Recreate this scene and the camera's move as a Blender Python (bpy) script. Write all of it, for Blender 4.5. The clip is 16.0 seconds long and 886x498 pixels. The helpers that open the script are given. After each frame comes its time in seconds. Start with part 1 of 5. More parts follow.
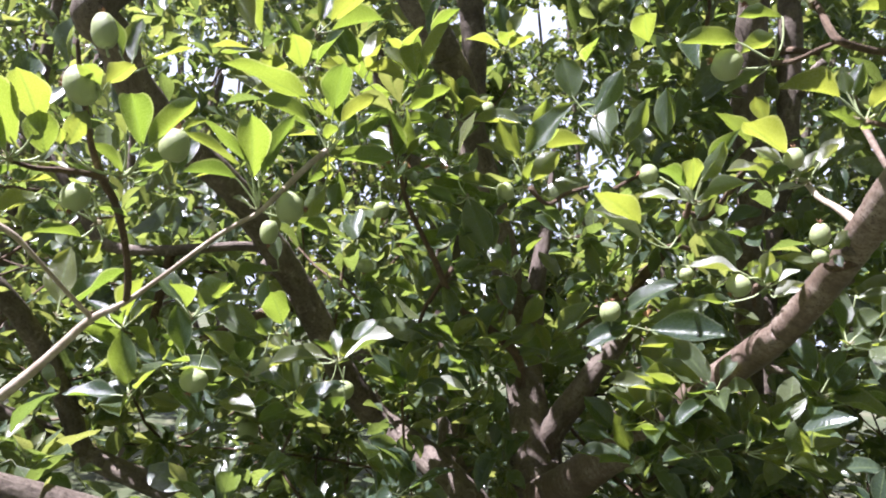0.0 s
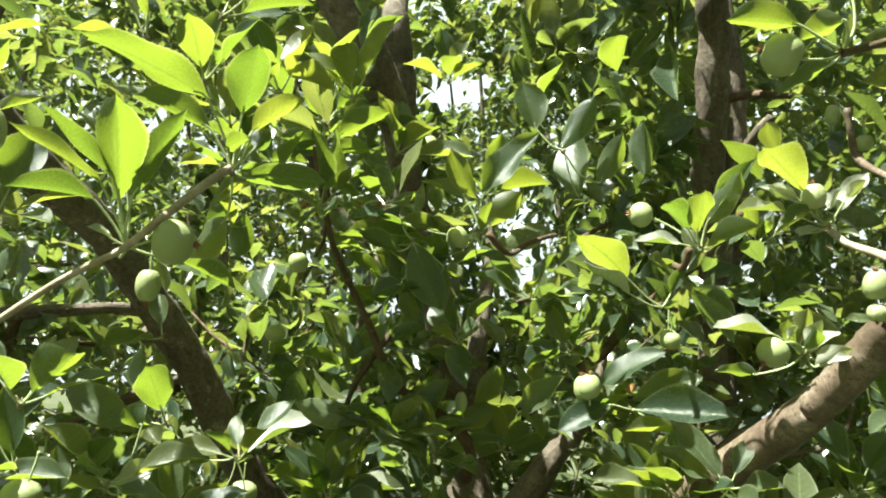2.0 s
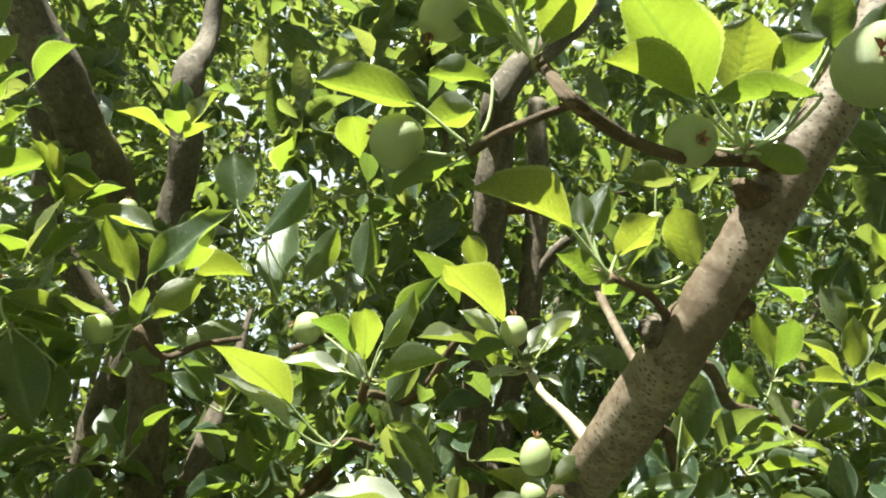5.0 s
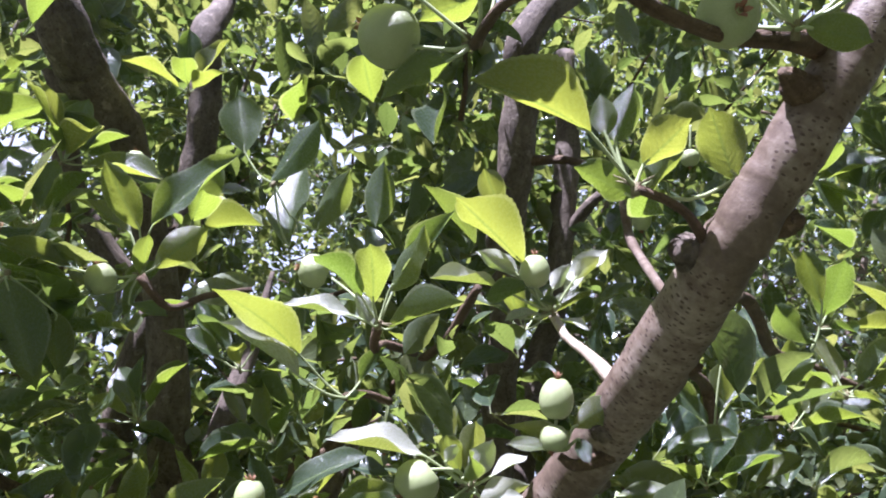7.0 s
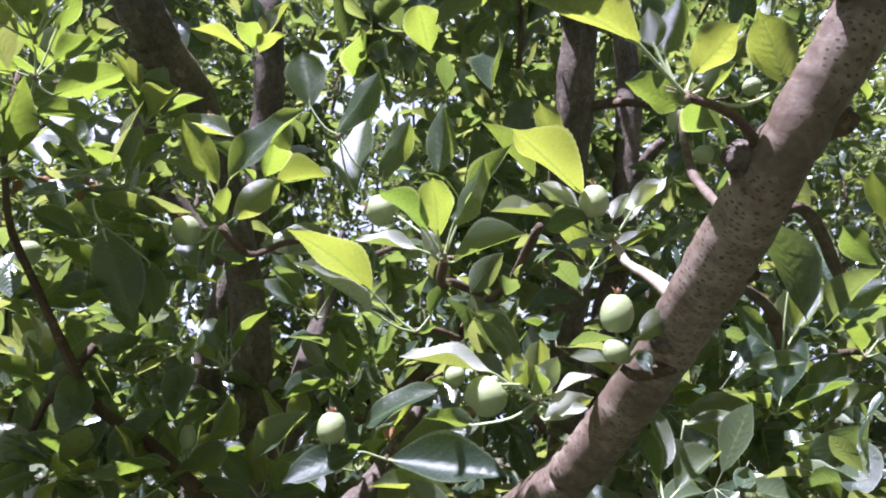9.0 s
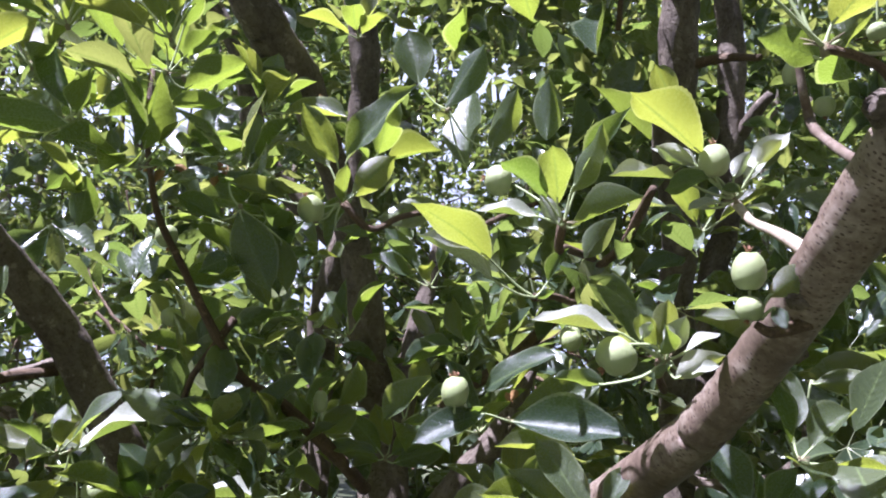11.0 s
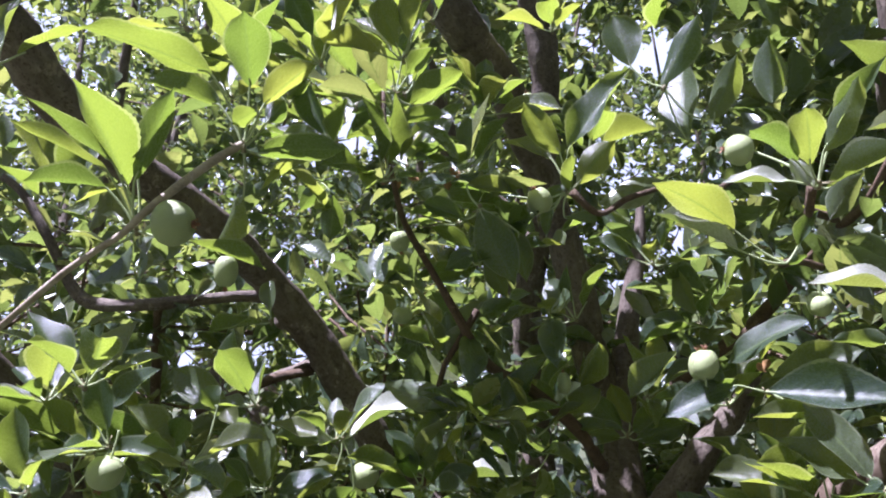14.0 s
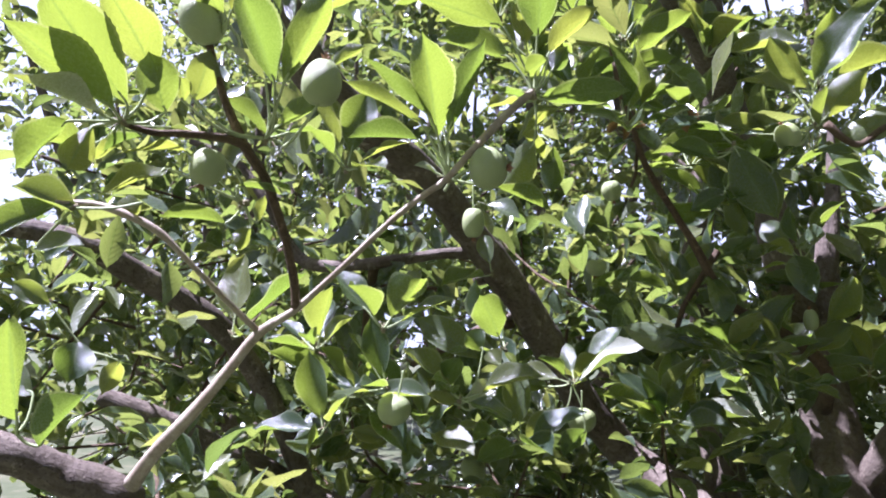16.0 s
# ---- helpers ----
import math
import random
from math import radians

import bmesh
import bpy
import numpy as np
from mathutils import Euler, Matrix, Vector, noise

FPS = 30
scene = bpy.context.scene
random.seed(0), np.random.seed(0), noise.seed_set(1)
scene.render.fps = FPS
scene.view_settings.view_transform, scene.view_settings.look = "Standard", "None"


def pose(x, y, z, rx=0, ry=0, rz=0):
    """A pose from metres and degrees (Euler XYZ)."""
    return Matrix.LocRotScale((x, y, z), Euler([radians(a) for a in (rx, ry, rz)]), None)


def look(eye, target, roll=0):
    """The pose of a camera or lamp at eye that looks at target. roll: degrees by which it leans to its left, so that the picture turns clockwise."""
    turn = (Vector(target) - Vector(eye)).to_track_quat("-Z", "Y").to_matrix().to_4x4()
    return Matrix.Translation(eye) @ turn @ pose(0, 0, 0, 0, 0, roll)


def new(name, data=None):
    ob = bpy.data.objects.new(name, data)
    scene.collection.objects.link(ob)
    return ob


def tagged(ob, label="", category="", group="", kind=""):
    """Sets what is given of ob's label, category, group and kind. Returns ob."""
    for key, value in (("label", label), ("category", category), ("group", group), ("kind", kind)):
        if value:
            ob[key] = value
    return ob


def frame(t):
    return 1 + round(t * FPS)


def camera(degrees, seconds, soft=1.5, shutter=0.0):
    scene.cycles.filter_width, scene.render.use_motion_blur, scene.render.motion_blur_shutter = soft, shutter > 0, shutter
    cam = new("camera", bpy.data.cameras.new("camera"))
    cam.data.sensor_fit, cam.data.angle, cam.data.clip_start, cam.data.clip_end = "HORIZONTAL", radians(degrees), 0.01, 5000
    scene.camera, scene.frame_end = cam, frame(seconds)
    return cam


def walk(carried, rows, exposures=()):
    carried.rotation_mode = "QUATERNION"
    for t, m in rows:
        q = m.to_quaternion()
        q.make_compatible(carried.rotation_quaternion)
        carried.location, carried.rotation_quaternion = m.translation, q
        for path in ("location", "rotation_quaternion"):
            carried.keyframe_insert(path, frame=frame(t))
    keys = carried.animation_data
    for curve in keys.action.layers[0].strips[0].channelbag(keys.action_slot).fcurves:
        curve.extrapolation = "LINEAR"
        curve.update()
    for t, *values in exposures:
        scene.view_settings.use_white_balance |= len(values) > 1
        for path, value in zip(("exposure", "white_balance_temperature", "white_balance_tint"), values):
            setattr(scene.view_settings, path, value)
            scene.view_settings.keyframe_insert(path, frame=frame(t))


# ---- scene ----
cam = camera(64.7, 16.0, soft=2.0)
EXPOSURES = [(0.0, 2.12, 5450, 29), (0.8, 2.12, 5450, 29), (0.9, 2.16, 6250, -4), (4.2, 2.16, 6250, -4), (6.3, 1.94, 6180, -3), (6.5, 1.94, 6180, -3), (7.0, 1.97, 5150, 34), (12.0, 1.97, 5150, 34), (13.5, 1.88, 5130, 36), (14.5, 1.88, 5130, 38), (15.5, 1.99, 5180, 42), (16.0, 2.06, 5100, 38)]
PATH = [
    (0, (0.249, 0.003, 1.489), (-0.11, 1.963, 1.66), 3.1),
    (0.5, (0.22, 0.072, 1.501), (-0.117, 2.028, 1.75), 3.0),
    (1, (0.194, 0.164, 1.504), (-0.076, 2.115, 1.85), 1.5),
    (1.5, (0.174, 0.215, 1.507), (0.019, 2.166, 1.916), 2.1),
    (2, (0.163, 0.25, 1.491), (0.059, 2.209, 1.881), 2.4),
    (2.5, (0.164, 0.258, 1.474), (0.161, 2.228, 1.819), 1.4),
    (3, (0.192, 0.23, 1.5), (0.454, 2.157, 1.967), 3.4),
    (3.5, (0.221, 0.245, 1.509), (0.615, 2.15, 1.974), 3.5),
    (4, (0.316, 0.296, 1.545), (0.69, 2.182, 2.098), 2.8),
    (4.2, (0.361, 0.325, 1.564), (0.681, 2.194, 2.202), 4.4),
    (6.3, (0.423, 0.469, 1.576), (0.599, 2.346, 2.243), 7.6),
    (6.5, (0.428, 0.47, 1.567), (0.589, 2.361, 2.197), 7.3),
    (7, (0.433, 0.47, 1.557), (0.575, 2.378, 2.141), 6.9),
    (7.5, (0.43, 0.468, 1.534), (0.525, 2.398, 2.05), 7.0),
    (8, (0.436, 0.458, 1.52), (0.477, 2.399, 1.999), 6.6),
    (8.5, (0.441, 0.456, 1.519), (0.439, 2.399, 1.992), 6.2),
    (9, (0.439, 0.453, 1.52), (0.406, 2.395, 1.997), 5.9),
    (9.5, (0.433, 0.448, 1.52), (0.331, 2.391, 1.981), 5.3),
    (9.7, (0.431, 0.444, 1.518), (0.291, 2.395, 1.937), 5.0),
    (11.8, (0.399, 0.403, 1.504), (0.062, 2.339, 1.873), 5.0),
    (12, (0.398, 0.394, 1.502), (0.034, 2.326, 1.87), 4.7),
    (12.5, (0.386, 0.396, 1.501), (-0.07, 2.313, 1.839), 3.5),
    (13, (0.37, 0.395, 1.497), (-0.181, 2.289, 1.824), 2.8),
    (13.5, (0.354, 0.381, 1.496), (-0.301, 2.242, 1.823), 1.9),
    (14, (0.338, 0.372, 1.494), (-0.387, 2.208, 1.815), 1.7),
    (14.5, (0.319, 0.356, 1.485), (-0.468, 2.171, 1.775), 1.7),
    (15, (0.281, 0.342, 1.473), (-0.578, 2.13, 1.732), 1.2),
    (15.5, (0.218, 0.313, 1.464), (-0.675, 2.085, 1.712), 1.0),
    (16, (0.164, 0.262, 1.454), (-0.792, 2.003, 1.692), 0.1),
]
walk(cam, [(t, look(eye, target, roll)) for t, eye, target, roll in PATH], EXPOSURES)

# ---- light ----
SUN = Vector((-0.37, -0.22, 0.89)).normalized()
world = bpy.data.worlds.new("world")
scene.world = world
world.use_nodes = True
wn = world.node_tree
sky = wn.nodes.new("ShaderNodeTexSky")
sky.sky_type, sky.sun_disc = "NISHITA", False
sky.sun_elevation = math.asin(SUN.z)
sky.sun_rotation = math.atan2(SUN.x, SUN.y)
sky.air_density, sky.dust_density, sky.ozone_density = 1.0, 2.5, 1.0
haze = wn.nodes.new("ShaderNodeHueSaturation")
haze.inputs["Saturation"].default_value = 0.65
wn.links.new(sky.outputs[0], haze.inputs["Color"])
wn.links.new(haze.outputs[0], wn.nodes["Background"].inputs[0])
wn.nodes["Background"].inputs[1].default_value = 0.020
lamp = bpy.data.lights.new("sun", "SUN")
lamp.energy, lamp.angle, lamp.color = 5.0, radians(0.53), (1.0, 0.94, 0.84)
sun = new("sun", lamp)
sun.matrix_world = look(SUN * 20, (0, 0, 0))


# ---- materials ----
def material(name):
    m = bpy.data.materials.new(name)
    m.use_nodes = True
    nt = m.node_tree
    nt.nodes.clear()
    return m, nt


def node(nt, kind, **values):
    n = nt.nodes.new("ShaderNode" + kind)
    for key, value in values.items():
        if key in n.inputs:
            n.inputs[key].default_value = value
        else:
            for socket in n.inputs:
                if socket.name.replace(" ", "_") == key:
                    socket.default_value = value
                    break
    return n


def ramp(nt, source, stops):
    r = nt.nodes.new("ShaderNodeValToRGB")
    els = r.color_ramp.elements
    while len(els) < len(stops):
        els.new(0.5)
    for e, (at, colour) in zip(els, stops):
        e.position, e.color = at, (*colour, 1)
    nt.links.new(source, r.inputs[0])
    return r.outputs[0]


def calc(nt, op, a, b=None, c=None):
    n = nt.nodes.new("ShaderNodeMath")
    n.operation = op
    for i, v in enumerate((a, b, c)):
        if v is None:
            continue
        if isinstance(v, (int, float)):
            n.inputs[i].default_value = v
        else:
            nt.links.new(v, n.inputs[i])
    return n.outputs[0]


def mix(nt, factor, a, b, blend="MIX"):
    n = nt.nodes.new("ShaderNodeMix")
    n.data_type, n.blend_type = "RGBA", blend
    for i, v in ((0, factor), (6, a), (7, b)):
        if isinstance(v, tuple):
            n.inputs[i].default_value = (*v, 1)
        elif isinstance(v, (int, float)):
            n.inputs[i].default_value = v
        else:
            nt.links.new(v, n.inputs[i])
    return n.outputs[2]


def leaf_material(name, single, downy=0.0):
    """Apple leaf: pale midrib and faint side veins, waxy sheen, light comes through it."""
    m, nt = material(name)
    uv = node(nt, "UVMap")
    xyz = node(nt, "SeparateXYZ")
    nt.links.new(uv.outputs[0], xyz.inputs[0])
    u, v = xyz.outputs[0], xyz.outputs[1]
    if single:
        chance = node(nt, "ObjectInfo").outputs["Random"]
    else:
        chance = node(nt, "NewGeometry").outputs["Random Per Island"]
    coords = node(nt, "TexCoord")
    side = calc(nt, "ABSOLUTE", calc(nt, "SUBTRACT", u, 0.5))
    rib = calc(nt, "LESS_THAN", side, 0.028)
    sway = node(nt, "TexNoise", Scale=5.0, Detail=2.0)
    nt.links.new(uv.outputs[0], sway.inputs["Vector"])
    order = calc(nt, "ADD", calc(nt, "MULTIPLY", v, 9.0), calc(nt, "MULTIPLY", sway.outputs[0], 1.3))
    wave = calc(nt, "FRACT", calc(nt, "SUBTRACT", order, calc(nt, "MULTIPLY", side, 4.4)))
    gap = calc(nt, "ABSOLUTE", calc(nt, "SUBTRACT", wave, 0.5))
    vein = calc(nt, "LESS_THAN", gap, 0.05)
    veins = calc(nt, "MAXIMUM", rib, calc(nt, "MULTIPLY", vein, 0.35 if single else 0.22))
    blot = node(nt, "TexNoise", Scale=38.0, Detail=4.0, Roughness=0.6)
    nt.links.new(coords.outputs["Object"], blot.inputs["Vector"])
    base = ramp(nt, chance, [(0.0, (0.028, 0.047, 0.032)), (0.45, (0.048, 0.070, 0.042)), (0.8, (0.080, 0.100, 0.050)), (1.0, (0.14, 0.148, 0.062))])
    base = mix(nt, calc(nt, "MULTIPLY", blot.outputs[0], 0.5), base, (0.050, 0.074, 0.048))
    top = mix(nt, calc(nt, "MULTIPLY", veins, 0.6), base, (0.17, 0.22, 0.09))
    edge = calc(nt, "MULTIPLY", calc(nt, "GREATER_THAN", side, 0.455), 0.45)
    top = mix(nt, edge, top, (0.24, 0.27, 0.17))
    if downy:
        wool = node(nt, "TexNoise", Scale=420.0, Detail=3.0)
        nt.links.new(coords.outputs["Object"], wool.inputs["Vector"])
        top = mix(nt, calc(nt, "MULTIPLY", wool.outputs[0], downy), top, (0.56, 0.57, 0.48))
    pale = calc(nt, "LESS_THAN", v, 0.003)
    top = mix(nt, calc(nt, "MULTIPLY", pale, 0.8), top, (0.36, 0.38, 0.22))
    if single:
        glow = ramp(nt, chance, [(0.0, (0.21, 0.32, 0.024)), (0.5, (0.36, 0.45, 0.036)), (1.0, (0.52, 0.54, 0.052))])
    else:
        glow = ramp(nt, chance, [(0.0, (0.23, 0.33, 0.055)), (0.5, (0.37, 0.45, 0.080)), (1.0, (0.52, 0.53, 0.115))])
    glow = mix(nt, calc(nt, "MULTIPLY", veins, 0.55), glow, (0.17, 0.25, 0.035))
    glow = mix(nt, calc(nt, "MULTIPLY", blot.outputs[0], 0.35), glow, (0.22, 0.34, 0.04))
    bump = node(nt, "Bump", Strength=0.6, Distance=0.0012)
    fine = node(nt, "TexNoise", Scale=260.0, Detail=2.0)
    nt.links.new(coords.outputs["Object"], fine.inputs["Vector"])
    if single:
        # the fine net of veins, the hairy rim
        net = node(nt, "TexVoronoi", Scale=22.0, Randomness=1.0)
        net.feature = "DISTANCE_TO_EDGE"
        net.voronoi_dimensions = "2D"
        nt.links.new(uv.outputs[0], net.inputs["Vector"])
        glow = mix(nt, calc(nt, "MULTIPLY", calc(nt, "LESS_THAN", net.outputs["Distance"], 0.06), 0.22), glow, (0.18, 0.26, 0.04))
        glow = mix(nt, calc(nt, "MULTIPLY", fine.outputs[0], 0.25), glow, (0.26, 0.34, 0.035))
        glow = mix(nt, calc(nt, "MULTIPLY", edge, 0.7), glow, (0.60, 0.62, 0.22))
    pucker = calc(nt, "MULTIPLY", gap, calc(nt, "SUBTRACT", 0.5, side))
    relief = calc(nt, "ADD", calc(nt, "MULTIPLY", fine.outputs[0], 0.35), calc(nt, "MULTIPLY", pucker, -1.6))
    nt.links.new(calc(nt, "SUBTRACT", relief, rib), bump.inputs["Height"])
    p = node(nt, "BsdfPrincipled", Roughness=0.42)
    p.inputs["Specular IOR Level"].default_value = 0.8
    nt.links.new(top, p.inputs["Base Color"])
    nt.links.new(bump.outputs[0], p.inputs["Normal"])
    rough = calc(nt, "ADD", calc(nt, "MULTIPLY", blot.outputs[0], 0.24), 0.15)
    nt.links.new(rough, p.inputs["Roughness"])
    t = node(nt, "BsdfTranslucent")
    nt.links.new(glow, t.inputs["Color"])
    nt.links.new(bump.outputs[0], t.inputs["Normal"])
    s = node(nt, "MixShader", Fac=0.25 if downy else 0.43 if single else 0.32)
    nt.links.new(p.outputs[0], s.inputs[1])
    nt.links.new(t.outputs[0], s.inputs[2])
    o = node(nt, "OutputMaterial")
    nt.links.new(s.outputs[0], o.inputs[0])
    return m


def bark_material(name, dark, light, scale=1.0):
    m, nt = material(name)
    coords = node(nt, "TexCoord")
    big = node(nt, "TexNoise", Scale=9.0 * scale, Detail=6.0, Roughness=0.6)
    fine = node(nt, "TexNoise", Scale=120.0 * scale, Detail=5.0, Roughness=0.7)
    cork = node(nt, "TexNoise", Scale=210.0 * scale, Detail=2.0, Distortion=1.5)
    scurf = node(nt, "TexNoise", Scale=28.0 * scale, Detail=8.0, Roughness=0.75)
    nt.links.new(coords.outputs["Object"], scurf.inputs["Vector"])
    for n in (big, fine, cork):
        nt.links.new(coords.outputs["Object"], n.inputs["Vector"])
    ridges = node(nt, "Mapping")
    ridges.inputs["Scale"].default_value = (9.0, 16.0, 1.0)
    nt.links.new(node(nt, "UVMap").outputs[0], ridges.inputs["Vector"])
    plate = node(nt, "TexNoise", Scale=1.0, Detail=5.0, Roughness=0.65, Distortion=0.8)
    nt.links.new(ridges.outputs[0], plate.inputs["Vector"])
    tone = calc(nt, "ADD", calc(nt, "MULTIPLY", big.outputs[0], 0.35), calc(nt, "ADD", calc(nt, "MULTIPLY", fine.outputs[0], 0.3), calc(nt, "MULTIPLY", plate.outputs[0], 0.35)))
    colour = ramp(nt, tone, [(0.34, dark), (0.52, tuple((a + b) / 2 for a, b in zip(dark, light))), (0.66, light)])
    spots = calc(nt, "GREATER_THAN", cork.outputs[0], 0.63)
    colour = mix(nt, calc(nt, "MULTIPLY", spots, 0.75), colour, (0.045, 0.028, 0.022))
    flake = calc(nt, "GREATER_THAN", scurf.outputs[0], 0.60)
    colour = mix(nt, calc(nt, "MULTIPLY", flake, 0.45), colour, tuple(min(0.5, v * 1.5) for v in light))
    stain = calc(nt, "LESS_THAN", scurf.outputs[0], 0.40)
    colour = mix(nt, calc(nt, "MULTIPLY", stain, 0.5), colour, dark)
    bump = node(nt, "Bump", Strength=0.8, Distance=0.005)
    height = calc(nt, "ADD", calc(nt, "MULTIPLY", big.outputs[0], 1.0), calc(nt, "ADD", calc(nt, "MULTIPLY", fine.outputs[0], 0.5), calc(nt, "ADD", calc(nt, "MULTIPLY", scurf.outputs[0], 0.8), calc(nt, "MULTIPLY", plate.outputs[0], 1.2))))
    nt.links.new(height, bump.inputs["Height"])
    p = node(nt, "BsdfPrincipled", Roughness=0.75)
    p.inputs["Specular IOR Level"].default_value = 0.3
    nt.links.new(colour, p.inputs["Base Color"])
    nt.links.new(bump.outputs[0], p.inputs["Normal"])
    o = node(nt, "OutputMaterial")
    nt.links.new(p.outputs[0], o.inputs[0])
    return m


def plain_material(name, colours, scale, rough=0.6, spec=0.4, sub=0.0, bump_by=0.0):
    m, nt = material(name)
    coords = node(nt, "TexCoord")
    a = node(nt, "TexNoise", Scale=scale, Detail=5.0, Roughness=0.6)
    b = node(nt, "TexNoise", Scale=scale * 9, Detail=3.0)
    for n in (a, b):
        nt.links.new(coords.outputs["Object"], n.inputs["Vector"])
    tone = calc(nt, "ADD", calc(nt, "MULTIPLY", a.outputs[0], 0.7), calc(nt, "MULTIPLY", b.outputs[0], 0.3))
    steps = [(0.3 + 0.4 * i / max(1, len(colours) - 1), c) for i, c in enumerate(colours)]
    colour = ramp(nt, tone, steps)
    p = node(nt, "BsdfPrincipled", Roughness=rough)
    p.inputs["Specular IOR Level"].default_value = spec
    p.inputs["Subsurface Weight"].default_value = sub
    p.inputs["Subsurface Radius"].default_value = (0.006, 0.008, 0.003)
    nt.links.new(colour, p.inputs["Base Color"])
    if bump_by:
        bump = node(nt, "Bump", Strength=0.5, Distance=bump_by)
        nt.links.new(b.outputs[0], bump.inputs["Height"])
        nt.links.new(bump.outputs[0], p.inputs["Normal"])
    o = node(nt, "OutputMaterial")
    nt.links.new(p.outputs[0], o.inputs[0])
    return m


def smooth_bark(name):
    """Grey-brown young apple bark: cross-wise dark lenticels, scars, a thin pale skin."""
    m, nt = material(name)
    coords = node(nt, "TexCoord")
    big = node(nt, "TexNoise", Scale=14.0, Detail=6.0, Roughness=0.6)
    fine = node(nt, "TexNoise", Scale=170.0, Detail=4.0, Roughness=0.65)
    grime = node(nt, "TexNoise", Scale=34.0, Detail=7.0, Roughness=0.7)
    for n in (big, fine, grime):
        nt.links.new(coords.outputs["Object"], n.inputs["Vector"])
    round_it = node(nt, "Mapping")
    round_it.inputs["Scale"].default_value = (15.0, 260.0, 1.0)
    nt.links.new(node(nt, "UVMap").outputs[0], round_it.inputs["Vector"])
    pores = node(nt, "TexVoronoi", Scale=1.0, Randomness=1.0)
    pores.voronoi_dimensions = "2D"
    nt.links.new(round_it.outputs[0], pores.inputs["Vector"])
    rings = node(nt, "Mapping")
    rings.inputs["Scale"].default_value = (2.0, 90.0, 1.0)
    nt.links.new(node(nt, "UVMap").outputs[0], rings.inputs["Vector"])
    ring = node(nt, "TexNoise", Scale=1.0, Detail=4.0, Roughness=0.6)
    nt.links.new(rings.outputs[0], ring.inputs["Vector"])
    tone = calc(nt, "ADD", calc(nt, "MULTIPLY", big.outputs[0], 0.45), calc(nt, "ADD", calc(nt, "MULTIPLY", fine.outputs[0], 0.25), calc(nt, "MULTIPLY", ring.outputs[0], 0.30)))
    colour = ramp(nt, tone, [(0.36, (0.065, 0.043, 0.030)), (0.50, (0.135, 0.098, 0.070)), (0.66, (0.30, 0.25, 0.195))])
    stain = calc(nt, "LESS_THAN", grime.outputs[0], 0.42)
    colour = mix(nt, calc(nt, "MULTIPLY", stain, 0.30), colour, (0.075, 0.048, 0.034))
    size = calc(nt, "MULTIPLY", grime.outputs[0], 0.34)
    dot = calc(nt, "MULTIPLY", calc(nt, "LESS_THAN", pores.outputs["Distance"], size), calc(nt, "GREATER_THAN", big.outputs[0], 0.50))
    colour = mix(nt, calc(nt, "MULTIPLY", dot, 0.9), colour, (0.060, 0.036, 0.026))
    bump = node(nt, "Bump", Strength=0.55, Distance=0.0025)
    lump = calc(nt, "ADD", big.outputs[0], calc(nt, "ADD", calc(nt, "MULTIPLY", grime.outputs[0], 0.6), calc(nt, "MULTIPLY", ring.outputs[0], 0.4)))
    nt.links.new(calc(nt, "ADD", calc(nt, "MULTIPLY", dot, 0.4), lump), bump.inputs["Height"])
    p = node(nt, "BsdfPrincipled", Roughness=0.55)
    p.inputs["Specular IOR Level"].default_value = 0.4
    nt.links.new(colour, p.inputs["Base Color"])
    nt.links.new(bump.outputs[0], p.inputs["Normal"])
    o = node(nt, "OutputMaterial")
    nt.links.new(p.outputs[0], o.inputs[0])
    return m


SMOOTH = smooth_bark("smooth_bark")
# young shoot bark; sunlight is put into its pale colour
PALE = plain_material("young_shoot_bark", [(0.19, 0.145, 0.10), (0.35, 0.29, 0.215), (0.50, 0.44, 0.35)], 45.0, 0.6, 0.3, 0.0, 0.001)
LEAF = leaf_material("leaf", True)
FOLIAGE = leaf_material("foliage", False)
YOUNG = leaf_material("young_leaf", True, 1.3)
BARK = bark_material("bark", (0.040, 0.027, 0.019), (0.26, 0.215, 0.165))
TWIG = bark_material("twig_bark", (0.045, 0.028, 0.016), (0.22, 0.15, 0.092), 2.5)
WOOL = plain_material("woolly_bud", [(0.12, 0.09, 0.045), (0.24, 0.21, 0.12), (0.38, 0.35, 0.23)], 300.0, 0.8, 0.2, 0.0, 0.001)
DRY = plain_material("dry_leaf", [(0.13, 0.065, 0.025), (0.24, 0.13, 0.045), (0.30, 0.20, 0.08)], 60.0, 0.7)
STALK = plain_material("stalk", [(0.26, 0.33, 0.13), (0.44, 0.48, 0.27)], 60.0, 0.5)
FRUIT = plain_material("fruit_skin", [(0.21, 0.27, 0.10), (0.33, 0.38, 0.175), (0.48, 0.50, 0.29)], 70.0, 0.40, 0.45, 0.12, 0.0005)
SEPAL = plain_material("withered_sepal", [(0.17, 0.085, 0.05), (0.36, 0.19, 0.11)], 120.0, 0.8)
GROUND = plain_material("orchard_ground", [(0.032, 0.048, 0.018), (0.07, 0.08, 0.038), (0.15, 0.135, 0.085)], 0.9, 0.9, 0.2, 0.0, 0.02)


# ---- builders ----
def part(name, mesh, parent, label=""):
    ob = new(name, mesh)
    ob.parent = parent
    if parent.type == "EMPTY":
        ob.matrix_parent_inverse = Matrix.Translation(-parent.location)
    if label:
        ob["label"] = label
    return ob


def tree_root(name, x, y, label):
    ob = new(name)
    ob.location = (x, y, 0)
    tagged(ob, label, "tree", "apple trees of the orchard")
    return ob


